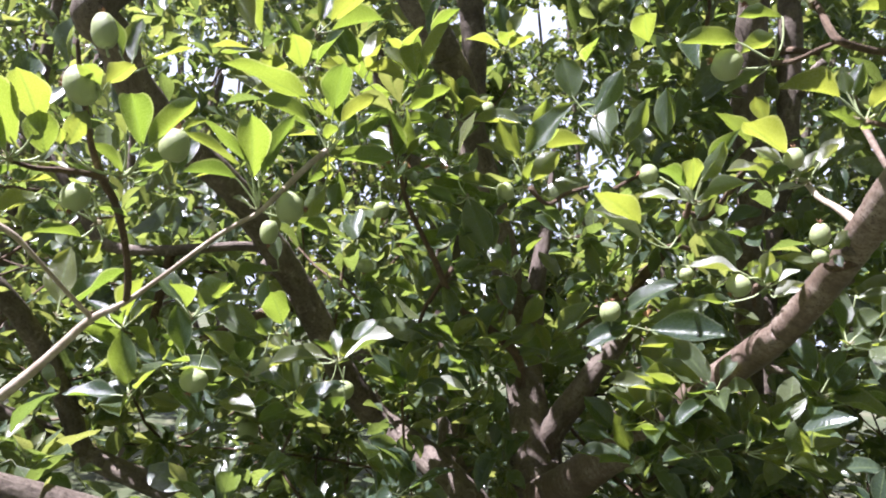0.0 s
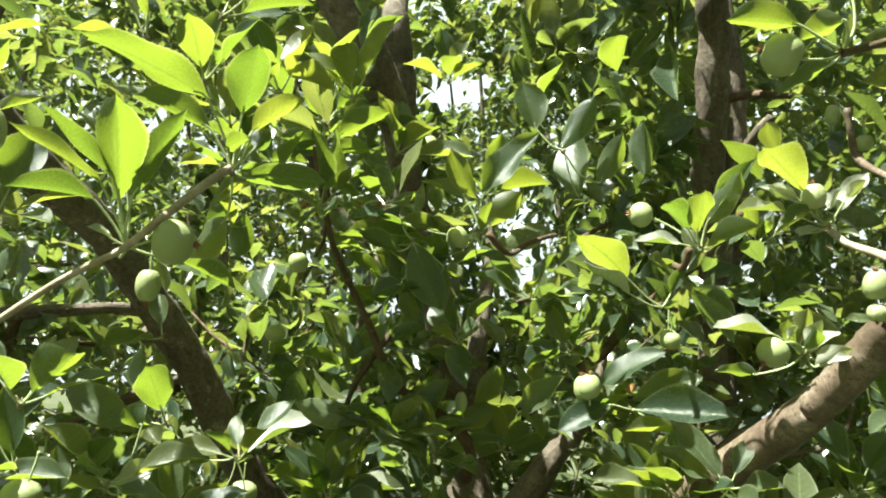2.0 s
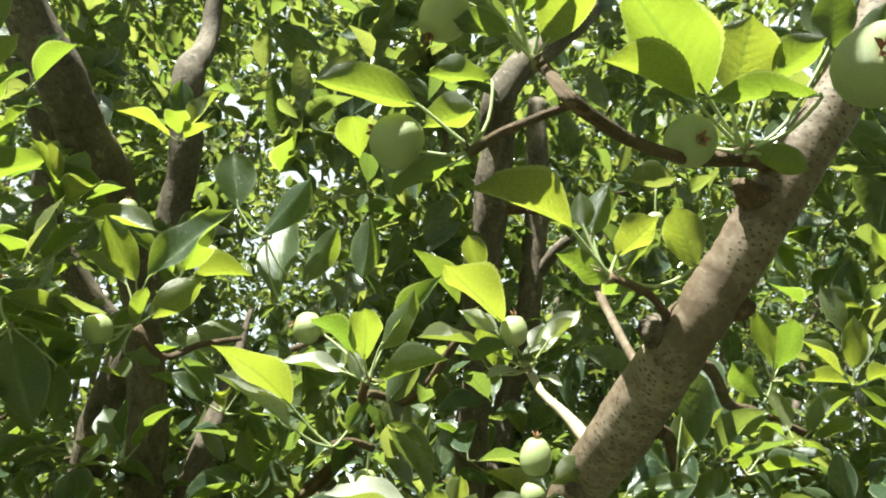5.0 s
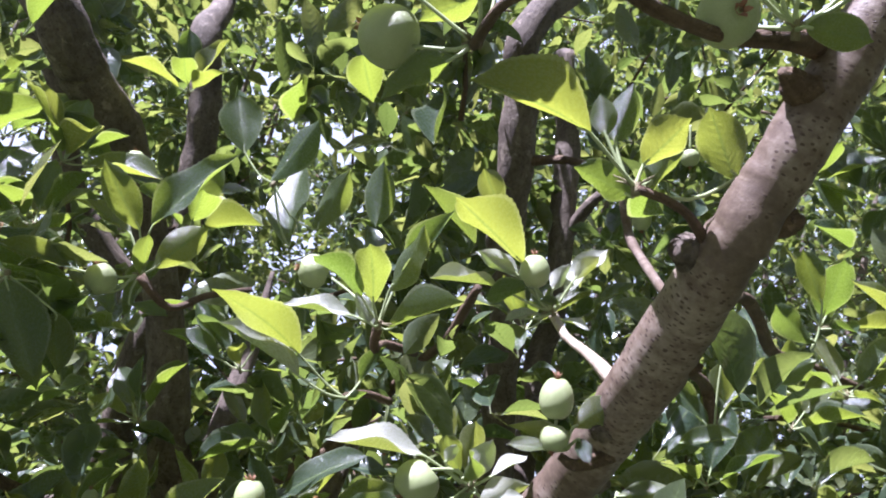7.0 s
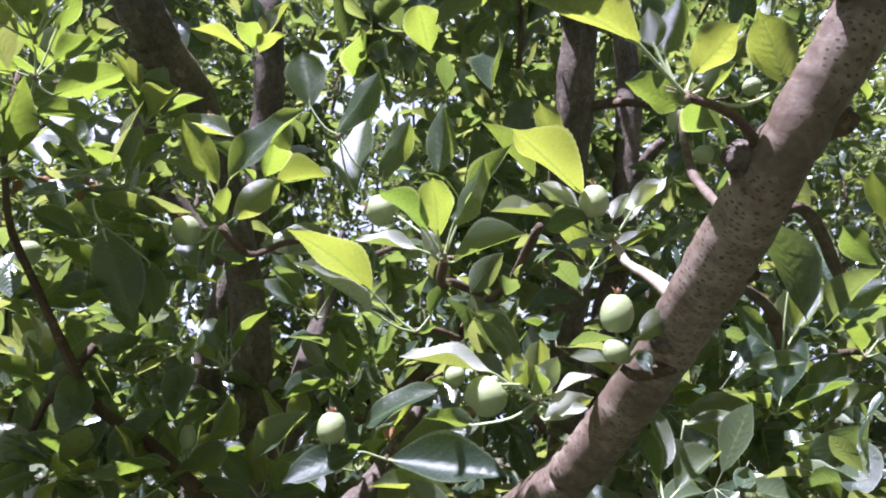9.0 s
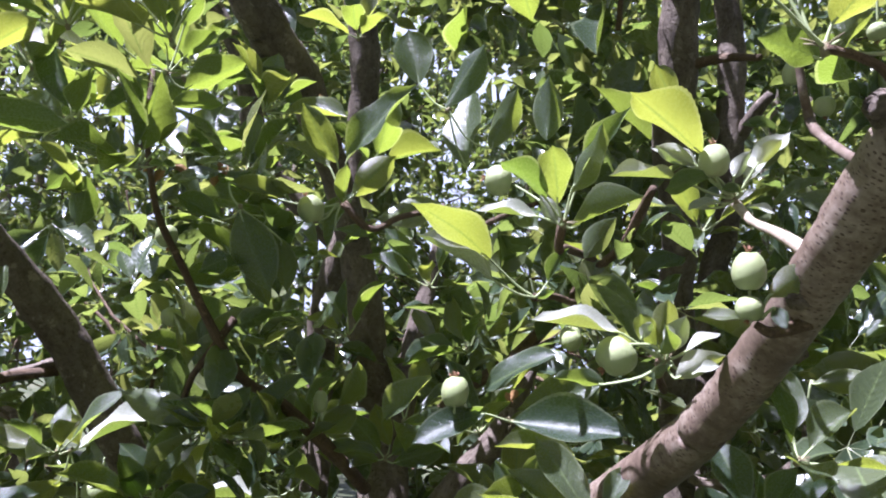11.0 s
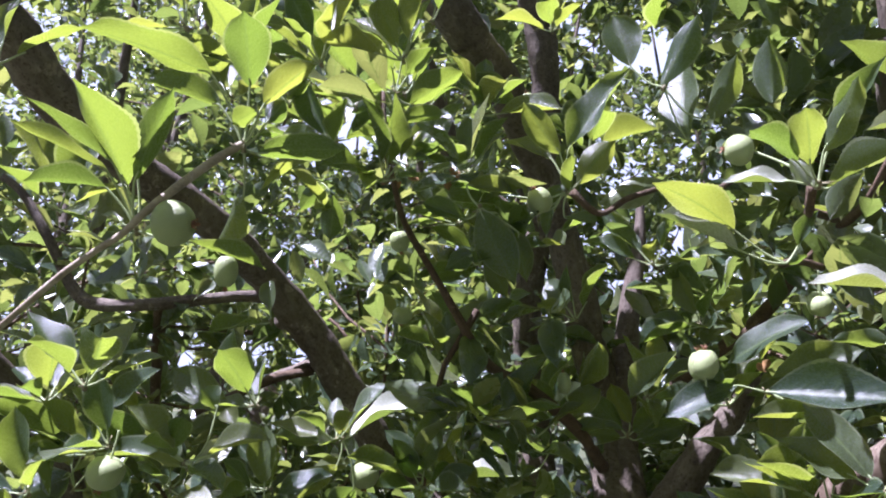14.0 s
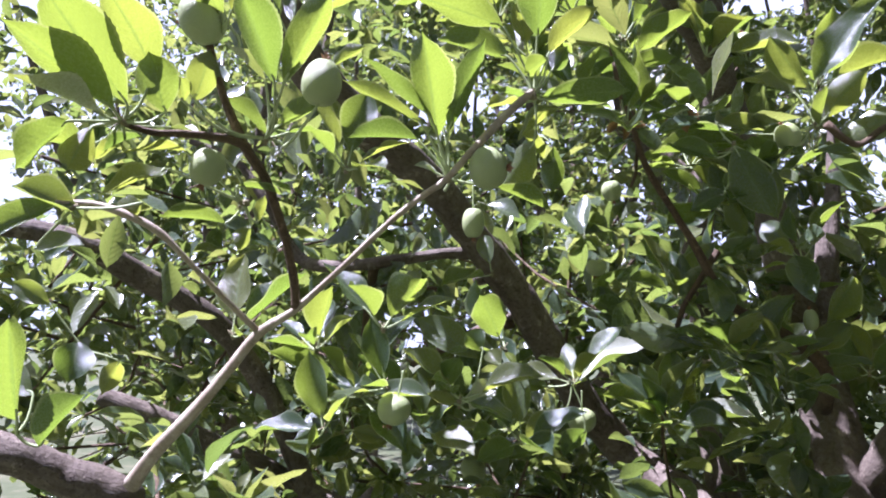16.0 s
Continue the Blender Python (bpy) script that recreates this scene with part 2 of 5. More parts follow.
def spline(points, steps):
    """Smooth curve through points of any width."""
    p = np.array(points, float)
    q = np.vstack([2 * p[0] - p[1], p, 2 * p[-1] - p[-2]])
    out = []
    for i in range(1, len(q) - 2):
        for k in range(steps):
            t = k / steps
            a, b, c, d = q[i - 1], q[i], q[i + 1], q[i + 2]
            out.append(0.5 * (2 * b + (c - a) * t + (2 * a - 5 * b + 4 * c - d) * t * t + (3 * b - a - 3 * c + d) * t**3))
    out.append(p[-1])
    return np.array(out)


def tube(path, radii, sides, rough, seed):
    """Vertices and faces of an uneven round stem with closed ends."""
    rng = np.random.RandomState(seed)
    n = len(path)
    tangent = np.gradient(path, axis=0)
    tangent /= np.linalg.norm(tangent, axis=1)[:, None] + 1e-9
    u = np.cross(tangent[0], (0.31, 0.52, 0.79))
    rings = []
    angles = np.arange(sides) * 2 * np.pi / sides
    phase = rng.rand(4) * 6.28
    along = np.r_[0, np.cumsum(np.linalg.norm(np.diff(path, axis=0), axis=1))]
    for i in range(n):
        u = u - tangent[i] * (u @ tangent[i])
        u /= np.linalg.norm(u)
        w = np.cross(tangent[i], u)
        r = radii[i] * (1 + rough * (np.sin(2 * angles + phase[0] + 9 * along[i]) * 0.5 + np.sin(3 * angles + phase[1] - 21 * along[i]) * 0.35 + np.sin(37 * along[i] + phase[2]) * 0.4 + (rng.rand(sides) - 0.5) * 0.5))
        rings.append(path[i] + np.cos(angles)[:, None] * r[:, None] * u + np.sin(angles)[:, None] * r[:, None] * w)
    verts = np.vstack(rings + [path[:1], path[-1:]])
    faces = []
    for i in range(n - 1):
        for k in range(sides):
            a, b = i * sides + k, i * sides + (k + 1) % sides
            faces.append((a, b, b + sides, a + sides))
    for k in range(sides):
        faces.append((n * sides, (k + 1) % sides, k))
        faces.append((n * sides + 1, (n - 1) * sides + k, (n - 1) * sides + (k + 1) % sides))
    return verts, faces


def mesh_of(name, verts, faces, mats, smooth=True):
    me = bpy.data.meshes.new(name)
    me.from_pydata([tuple(v) for v in verts], [], faces)
    for m in mats:
        me.materials.append(m)
    if smooth:
        me.polygons.foreach_set("use_smooth", np.ones(len(me.polygons), bool))
    me.update()
    return me


AXES = []  # stretches of wood: used to keep the crown's leaves off the boughs


def bough(tree, name, points, label="", bark=None):
    thick = max(p[3] for p in points)
    curve = spline(points, 8 if thick > 0.015 else 5)
    r = np.maximum(curve[:, 3], 0.0012)
    path = curve[:, :3].copy()
    rng = np.random.RandomState(int(abs(points[0][0] * 911 + points[-1][2] * 577) * 10) % 99991)
    k = len(path)
    path += np.stack([np.convolve(rng.randn(k + 6), np.ones(7) / 7, "valid") for _ in range(3)], 1) * (r * 0.18)[:, None]
    v, f = tube(path, r, 18 if thick > 0.015 else 8, 0.07 if thick > 0.015 else 0.13, 7 + k)
    AXES.append((path, r, thick))
    me = mesh_of(name, v, f, [bark or (BARK if thick > 0.013 else TWIG)])
    sides = 18 if thick > 0.015 else 8
    along = np.r_[0, np.cumsum(np.linalg.norm(np.diff(path, axis=0), axis=1))]
    a, b = np.meshgrid(np.arange(k - 1), np.arange(sides), indexing="ij")
    u = np.stack([b, b + 1, b + 1, b], -1) / sides
    w = along[np.stack([a, a, a + 1, a + 1], -1)]
    caps = np.zeros((6 * sides, 2))
    me.uv_layers.new(name="UVMap").data.foreach_set("uv", np.vstack([np.stack([u, w], -1).reshape(-1, 2), caps]).ravel())
    return part(name, me, tree, label)


def leaf_shape(rows, cols, fold, arch, ripple, seed, stalk=0.0):
    """Blade from (0,0,0) to (0,1,0), one unit wide, with a stalk behind it if asked; up is +z. Gives verts, faces and uv by vertex."""
    rng = np.random.RandomState(seed)
    ph = rng.rand(3) * 6.28
    twist, sweep, broad = 0.4 * (rng.rand() - 0.5), 0.10 * (rng.rand() - 0.5), 0.92 + 0.26 * rng.rand()
    verts, uv, faces = [], [], []
    along = [i / rows for i in range(rows + 1)]
    if stalk:
        along = [-stalk] + along
    for i, v in enumerate(along):
        w = min(1.0, max(0.0, v))
        half = 0.5 * math.sin(math.pi * w ** broad) ** 0.76 if 0.0 < w < 1.0 else 0.0
        half *= 1.0 - 0.16 * w ** 5
        if w > 0.86:
            half *= 1.0 - 0.55 * math.sin(math.pi * 0.5 * (w - 0.86) / 0.14)
        if rows > 9:
            half *= 1 + (0.020 if i % 2 else -0.020)
        half = max(half, 0.012 if w < 0.5 else 0.004)
        for j in range(cols + 1):
            t = 2 * j / cols - 1
            x = t * half
            z = fold * (0.35 * abs(t) + 0.65 * t * t) * half + arch * w * (1 - w) - 0.3 * arch * w * w * (1 - w)
            z += ripple * math.sin(7.5 * w + ph[0] + (2.2 if t > 0 else 0)) * t * t * half
            turn = twist * (w - 0.3)
            x, z = x * math.cos(turn) - z * math.sin(turn), x * math.sin(turn) + z * math.cos(turn)
            x += sweep * math.sin(math.pi * w)
            verts.append((x, v, z))
            uv.append((0.5 + 0.5 * t, v) if v >= 0 else (0.5, 0.0))
    for i in range(len(along) - 1):
        for j in range(cols):
            a = i * (cols + 1) + j
            faces.append((a, a + 1, a + cols + 2, a + cols + 1))
    return verts, faces, uv


def leaf_mesh(name, shape):
    verts, faces, uv = shape
    me = mesh_of(name, verts, faces, [LEAF])
    layer = me.uv_layers.new(name="UVMap")
    index = np.zeros(len(me.loops), int)
    me.loops.foreach_get("vertex_index", index)
    layer.data.foreach_set("uv", np.array(uv)[index].ravel())
    return me


BLADES = []
for k in range(12):
    rng = np.random.RandomState(40 + k)
    BLADES.append(leaf_mesh("leaf", leaf_shape(34, 8, 0.20 + 0.50 * rng.rand(), 0.02 + 0.34 * rng.rand(), 0.08 + 0.14 * rng.rand(), k)))

YOUNG_BLADES = []
for me in BLADES[:5]:
    me = me.copy()
    me.materials[0] = YOUNG
    YOUNG_BLADES.append(me)
DRY_BLADES = []
for k in range(3):
    blade = leaf_mesh("leaf", leaf_shape(10, 4, 0.9, 0.5, 0.4, 60 + k))
    blade.materials[0] = DRY
    DRY_BLADES.append(blade)
SUNNY = []  # places that stand in direct sun
leaf_count = 0


def spray(tree, base, leaves, sunlit=0, dry=0, young=0):
    """The leaves of one spur: each has the blade's base and tip, its width and the way its upper side looks."""
    global leaf_count
    if len(leaves) > 3 and not dry:
        middle = sum((Vector(q[1]) for q in leaves), Vector()) / len(leaves)
        bud(tree, base, middle - Vector(base))
    for p0, p1, width, up in leaves:
        p0, p1, up, b = Vector(p0), Vector(p1), Vector(up), Vector(base)
        if young:
            up = up + Vector((-0.1, 0.0, 0.60))  # young leaves are held flatter, open to the light
        y = p1 - p0
        length = y.length
        y.normalize()
        x = y.cross(up).normalized()
        z = x.cross(y)
        me = BLADES[(leaf_count * 5) % len(BLADES)]
        ob = part("leaf", DRY_BLADES[leaf_count % 3] if dry else YOUNG_BLADES[leaf_count % 5] if young else me, tree, "withered brown leaf" if dry else "pale downy young leaf" if young else "")
        m = Matrix((x * width * 0.97, y * length, z * (0.5 * (length + width)))).transposed().to_4x4()
        m.translation = p0
        ob.matrix_basis = m
        leaf_count += 1
        if sunlit:
            SUNNY.append((p0 + p1) / 2)
        gap = (p0 - b).length
        if 0.006 < gap < 0.09:
            sag = (p0 + b) / 2 - y * 0.1 * gap - Vector((0, 0, 0.06 * gap))
            path = spline([b, sag, p0, p0 + y * 0.12 * length], 3)
            v, f = tube(path, np.linspace(0.0015, 0.0009, len(path)), 5, 0.0, leaf_count)
            inv = m.inverted()
            part("leaf_stalk", mesh_of("leaf_stalk", [inv @ Vector(q) for q in v], f, [STALK]), ob)


BUDS = []
for k in range(4):
    rng = np.random.RandomState(90 + k)
    v, f = tube(np.array([(0, 0, -0.9), (0.05, 0, -0.2), (0, 0.06, 0.35), (0.03, 0, 0.85)]), np.array([0.42, 0.5, 0.4, 0.12]), 8, 0.3, k)
    count = len(v)
    for j in range(5):
        a, lean, tall = rng.rand() * 6.28, 0.3 + 0.9 * rng.rand(), 1.2 + 1.6 * rng.rand()
        tip = np.array((math.cos(a) * lean, math.sin(a) * lean, 0.4)) * tall
        sv, sf = tube(np.array([(0, 0, 0.1), tip * 0.55 + (0, 0, 0.15), tip]), np.array([0.13, 0.1, 0.09]), 5, 0.2, j)
        v = np.vstack([v, sv])
        f = f + [tuple(i + count for i in q) for q in sf]
        count = len(v)
    BUDS.append(mesh_of("bud", v, f, [WOOL]))
bud_count = 0


def bud(tree, base, way):
    """Woolly spur end with the stubs of dropped flowers."""
    global bud_count
    turn = Vector(way).to_track_quat("Z", "Y").to_matrix().to_4x4()
    ob = part("bud", BUDS[bud_count % 4], tree, "pale woolly spur bud with stubs")
    ob.matrix_basis = Matrix.Translation(Vector(base)) @ turn @ Matrix.Scale(0.0058, 4)
    bud_count += 1


def tuft(tree, base, way, count, seed, size=0.075, sunlit=0):
    """A spur with a fan of leaves round the direction way."""
    rng = random.Random(seed)
    b, w = Vector(base), Vector(way).normalized()
    a = w.orthogonal().normalized()
    c = w.cross(a)
    leaves = []
    for k in range(count):
        turn = 2 * math.pi * (k + rng.uniform(-0.3, 0.3)) / count
        open_by = rng.uniform(0.45, 1.25)
        y = w * math.cos(open_by) + (a * math.cos(turn) + c * math.sin(turn)) * math.sin(open_by)
        y.z -= 0.1
        y.normalize()
        length = size * rng.uniform(0.7, 1.25)
        p0 = b + y * rng.uniform(0.015, 0.03)
        up = w + Vector((rng.uniform(-0.4, 0.4), rng.uniform(-0.4, 0.4), rng.uniform(0.1, 0.7)))
        width = length * rng.uniform(0.42, 0.55)
        if sunlit or all((p0 + y * length * 0.6 - s).cross(SUN).length > 0.05 or (p0 - s).dot(SUN) < 0.02 for s in SUNNY):
            leaves.append((p0, p0 + y * length, width, up))
    spray(tree, base, leaves, sunlit)
    if len(leaves) < 4:
        bud(tree, base, way)


def apple_mesh(seed):
    rng = np.random.RandomState(seed)
    verts, faces = [], []
    rows, cols = 14, 18
    tilt = rng.rand(2) * 0.05
    for i in range(rows + 1):
        a = math.pi * i / rows
        z = -0.5 * math.cos(a)
        r = 0.5 * math.sin(a) ** 0.88 * (1 - 0.13 * z)
        if i < 2:
            z += 0.05 * (2 - i) / 2
        if i > rows - 2:
            z -= 0.035 * (i - rows + 2)
        for k in range(cols):
            b = 2 * math.pi * k / cols
            q = r * (1 + 0.018 * math.cos(5 * b + seed) * max(0, z + 0.2) + 0.02 * math.cos(2 * b + seed))
            verts.append((q * math.cos(b) + tilt[0] * z, q * math.sin(b) + tilt[1] * z, z))
    for i in range(rows):
        for k in range(cols):
            a, b = i * cols + k, i * cols + (k + 1) % cols
            faces.append((a, b, b + cols, a + cols))
    return mesh_of("apple_fruit", verts, faces, [FRUIT])


def calyx_mesh(seed):
    """Five withered sepals and a tuft of dry stamens."""
    rng = np.random.RandomState(seed)
    verts, faces = [], []
    for k in range(5):
        a = 2 * math.pi * k / 5 + rng.rand() * 0.4
        out = 0.04 + 0.08 * rng.rand()
        top = 0.07 + 0.09 * rng.rand()
        c, s = math.cos(a), math.sin(a)
        n = len(verts)
        for w, d, h in ((0.05, 0.05, -0.04), (-0.05, 0.05, -0.04), (0.045, 0.08 + out * 0.3, top * 0.6), (-0.04, 0.08 + out * 0.3, top * 0.6), (0.0, 0.08 + out, top), (0.0, 0.06, top * 0.2)):
            verts.append((c * d - s * w, s * d + c * w, 0.5 + h))
        faces += [(n, n + 1, n + 3, n + 2), (n + 2, n + 3, n + 4), (n, n + 2, n + 5), (n + 1, n + 5, n + 3), (n + 2, n + 4, n + 5), (n + 3, n + 5, n + 4)]
    for k in range(7):
        a, d = rng.rand() * 6.28, rng.rand() * 0.05
        x, y, h = math.cos(a) * d, math.sin(a) * d, 0.12 + rng.rand() * 0.13
        n = len(verts)
        verts += [(x - 0.008, y, 0.46), (x + 0.008, y, 0.46), (x, y + 0.012, 0.46), (x + 0.06 * (rng.rand() - 0.5), y + 0.06 * (rng.rand() - 0.5), 0.5 + h)]
        faces += [(n, n + 1, n + 3), (n + 1, n + 2, n + 3), (n + 2, n, n + 3)]
    return mesh_of("calyx", verts, faces, [SEPAL], False)


FRUITS = [apple_mesh(k) for k in range(4)]
CALYXES = [calyx_mesh(k) for k in range(4)]
fruit_count = 0


def apple(tree, centre, width, height, way, stem=None):
    """A young apple whose withered flower end looks along way; stem: where its stalk leaves the spur."""
    global fruit_count
    c, z = Vector(centre), Vector(way).normalized()
    turn = z.to_track_quat("Z", "Y").to_matrix().to_4x4()
    m = Matrix.Translation(c) @ turn @ Matrix.Diagonal((width, width, height, 1))
    ob = part("apple_fruit", FRUITS[fruit_count % 4], tree, "small unripe green apple with a withered flower end")
    ob.matrix_basis = m
    part("calyx", CALYXES[fruit_count % 4], ob, "brown withered calyx")
    fruit_count += 1
    foot = c - z * height * 0.45
    end = Vector(stem) if stem else foot - z * 0.02 + Vector((0, 0, 0.012))
    side = (foot + end) / 2 - z * 0.006
    path = spline([foot, side, end], 4)
    v, f = tube(path, np.linspace(0.0012, 0.0015, len(path)), 6, 0.05, fruit_count)
    inv = m.inverted()
    part("fruit_stalk", mesh_of("fruit_stalk", [inv @ Vector(q) for q in v], f, [STALK]), ob)


# ---- ground ----
def ground_sheet():
    n = 60
    xs = np.sign(np.linspace(-1, 1, n)) * np.abs(np.linspace(-1, 1, n)) ** 3 * 600
    verts = []
    for y in xs:
        for x in xs:
            near = max(0.0, 1 - (abs(x) + abs(y)) / 60)
            verts.append((x, y, 0.03 * near * noise.noise((x * 0.7, y * 0.7, 0.0))))
    faces = [(j * n + i, j * n + i + 1, (j + 1) * n + i + 1, (j + 1) * n + i) for j in range(n - 1) for i in range(n - 1)]
    return new("ground", mesh_of("ground", verts, faces, [GROUND]))


tagged(ground_sheet(), "grassy orchard ground with bare dry patches", "ground", kind="structure")

# glowing shell added beyond the last trees, in place of bright pale sky
BACKDROP_GLOW, glow_nodes = material("distant_haze")
glare = node(glow_nodes, "Emission", Strength=0.32)
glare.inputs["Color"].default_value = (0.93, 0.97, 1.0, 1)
glow_out = node(glow_nodes, "OutputMaterial")
glow_nodes.links.new(glare.outputs[0], glow_out.inputs[0])
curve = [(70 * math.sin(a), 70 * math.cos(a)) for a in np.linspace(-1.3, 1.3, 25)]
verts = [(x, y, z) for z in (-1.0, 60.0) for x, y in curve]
backdrop = new("backdrop", mesh_of("backdrop", verts, [(k, k + 1, k + 26, k + 25) for k in range(24)], [BACKDROP_GLOW]))
tagged(backdrop, "glowing backdrop added far behind the orchard in place of bright sky", "sky", kind="structure")

# ---- the trees ----
apple_tree = tree_root("apple_tree", 0.2, 1.7, "leafy apple tree with green fruitlets and brown boughs")
apple_tree_behind = tree_root("apple_tree", 0, 2.2, "apple tree in full leaf standing behind another")
apple_tree_beside = tree_root("apple_tree", 0.7, 1.9, "apple tree with upright trunk behind the leaning bough")
# the near tree: trunk and boughs
bough(apple_tree, "trunk", [(0.24, 1.72, -0.08, 0.075), (0.24, 1.71, 0.05, 0.068), (0.23, 1.70, 0.4, 0.060), (0.21, 1.67, 0.8, 0.056), (0.19, 1.66, 1.15, 0.055)])
bough(apple_tree, "bough", [(0.190, 1.650, 1.100, 0.0500), (0.127, 1.794, 1.403, 0.0362), (0.106, 1.752, 1.532, 0.0349), (0.079, 1.718, 1.669, 0.0339), (0.051, 1.686, 1.797, 0.0308), (0.018, 1.628, 1.903, 0.0301), (-0.002, 1.496, 1.979, 0.0329), (-0.016, 1.386, 2.006, 0.0333), (-0.044, 1.324, 2.047, 0.0325), (-0.160, 1.200, 2.250, 0.0280), (-0.240, 1.120, 2.550, 0.0220), (-0.280, 1.100, 2.900, 0.0140), (-0.300, 1.100, 3.200, 0.0060)])
bough(apple_tree, "bough", [(0.200, 1.650, 1.080, 0.0520), (0.270, 1.550, 1.140, 0.0420), (0.400, 1.360, 1.290, 0.0290), (0.548, 1.149, 1.461, 0.0245), (0.570, 1.099, 1.499, 0.0230), (0.589, 1.059, 1.535, 0.0219), (0.605, 1.008, 1.578, 0.0209), (0.615, 0.956, 1.620, 0.0218), (0.625, 0.906, 1.659, 0.0213), (0.631, 0.856, 1.694, 0.0195), (0.642, 0.828, 1.727, 0.0182), (0.657, 0.803, 1.766, 0.0176), (0.715, 0.740, 1.920, 0.0180), (0.750, 0.680, 2.150, 0.0160), (0.820, 0.640, 2.500, 0.0110), (0.870, 0.620, 2.800, 0.0050)], bark=SMOOTH)
bough(apple_tree, "bough", [(0.226, 1.690, 0.750, 0.0360), (0.126, 1.640, 0.950, 0.0344), (0.026, 1.590, 1.100, 0.0336), (-0.193, 1.719, 1.198, 0.0362), (-0.255, 1.656, 1.288, 0.0348), (-0.304, 1.597, 1.381, 0.0343), (-0.346, 1.528, 1.493, 0.0326), (-0.382, 1.467, 1.574, 0.0311), (-0.400, 1.370, 1.646, 0.0286), (-0.400, 1.240, 1.701, 0.0290), (-0.416, 1.116, 1.745, 0.0297), (-0.438, 0.998, 1.804, 0.0301), (-0.435, 0.913, 1.864, 0.0292), (-0.429, 0.865, 1.905, 0.0278), (-0.324, 0.980, 2.100, 0.0208), (-0.334, 0.900, 2.400, 0.0160), (-0.324, 0.850, 2.750, 0.0080)])
bough(apple_tree, "branch", [(-0.391, 1.450, 1.604, 0.0133), (-0.457, 1.378, 1.598, 0.0111), (-0.529, 1.316, 1.581, 0.0113), (-0.620, 1.278, 1.575, 0.0113), (-0.694, 1.265, 1.594, 0.0106), (-0.759, 1.242, 1.700, 0.0087), (-0.821, 1.223, 1.784, 0.0075), (-0.915, 1.198, 1.827, 0.0063)])
bough(apple_tree, "branch", [(-0.562, 1.325, 1.579, 0.0110), (-0.611, 1.379, 1.515, 0.0105), (-0.662, 1.437, 1.430, 0.0099), (-0.714, 1.499, 1.314, 0.0092)])
bough(apple_tree, "branch", [(-0.378, 1.532, 1.471, 0.0087), (-0.415, 1.473, 1.459, 0.0084), (-0.456, 1.427, 1.433, 0.0072), (-0.512, 1.375, 1.397, 0.0060)])
bough(apple_tree, "bough", [(0.200, 1.660, 0.720, 0.0400), (-0.050, 1.350, 0.950, 0.0340), (-0.536, 0.889, 1.201, 0.0240), (-0.578, 0.823, 1.262, 0.0245), (-0.620, 0.772, 1.296, 0.0226), (-0.655, 0.727, 1.322, 0.0221), (-0.720, 0.688, 1.346, 0.0208)])
bough(apple_tree, "shoot", [(-0.546, 0.815, 1.280, 0.0097), (-0.497, 0.802, 1.320, 0.0075), (-0.427, 0.799, 1.377, 0.0066), (-0.381, 0.796, 1.416, 0.0061), (-0.336, 0.792, 1.454, 0.0051), (-0.299, 0.798, 1.475, 0.0039), (-0.251, 0.807, 1.514, 0.0033), (-0.200, 0.818, 1.559, 0.0030), (-0.170, 0.826, 1.582, 0.0030), (-0.145, 0.831, 1.598, 0.0032), (-0.125, 0.839, 1.621, 0.0037), (-0.102, 0.880, 1.670, 0.0039), (-0.086, 0.918, 1.705, 0.0035)], bark=PALE)
bough(apple_tree, "shoot", [(-0.337, 0.791, 1.455, 0.0037), (-0.349, 0.757, 1.486, 0.0033), (-0.364, 0.721, 1.522, 0.0029), (-0.382, 0.696, 1.550, 0.0037), (-0.414, 0.665, 1.569, 0.0036), (-0.440, 0.638, 1.570, 0.0025)], bark=PALE)
bough(apple_tree, "shoot", [(-0.296, 0.799, 1.477, 0.0039), (-0.283, 0.779, 1.507, 0.0041), (-0.270, 0.746, 1.551, 0.0041), (-0.267, 0.720, 1.588, 0.0043), (-0.267, 0.694, 1.610, 0.0044), (-0.264, 0.667, 1.644, 0.0037), (-0.257, 0.644, 1.674, 0.0034), (-0.250, 0.621, 1.709, 0.0028), (-0.246, 0.607, 1.739, 0.0019)])
bough(apple_tree, "shoot", [(-0.264, 0.695, 1.612, 0.0034), (-0.266, 0.671, 1.614, 0.0033), (-0.279, 0.641, 1.612, 0.0029), (-0.294, 0.621, 1.610, 0.0027), (-0.312, 0.599, 1.617, 0.0022)])
bough(apple_tree, "branch", [(-0.200, 1.550, 0.900, 0.0300), (-0.854, 1.534, 1.092, 0.0250), (-0.934, 1.421, 1.176, 0.0242), (-0.997, 1.320, 1.237, 0.0246), (-1.053, 1.224, 1.295, 0.0226), (-1.102, 1.169, 1.330, 0.0167)])
bough(apple_tree, "branch", [(-0.870, 1.523, 1.104, 0.0238), (-0.893, 1.470, 1.232, 0.0235), (-0.918, 1.404, 1.362, 0.0230), (-0.933, 1.301, 1.470, 0.0231), (-0.974, 1.212, 1.535, 0.0245), (-0.988, 1.106, 1.583, 0.0242), (-1.012, 1.030, 1.618, 0.0202), (-1.074, 0.936, 1.635, 0.0175)])
bough(apple_tree, "shoot", [(0.150, 1.600, 1.330, 0.0120), (0.155, 1.361, 1.407, 0.0090), (0.087, 1.325, 1.467, 0.0075), (0.054, 1.299, 1.485, 0.0066), (0.035, 1.271, 1.514, 0.0061), (0.013, 1.226, 1.571, 0.0053), (-0.012, 1.203, 1.622, 0.0046), (-0.035, 1.180, 1.670, 0.0042), (-0.047, 1.169, 1.717, 0.0039), (-0.065, 1.174, 1.776, 0.0044), (-0.079, 1.185, 1.856, 0.0039)])
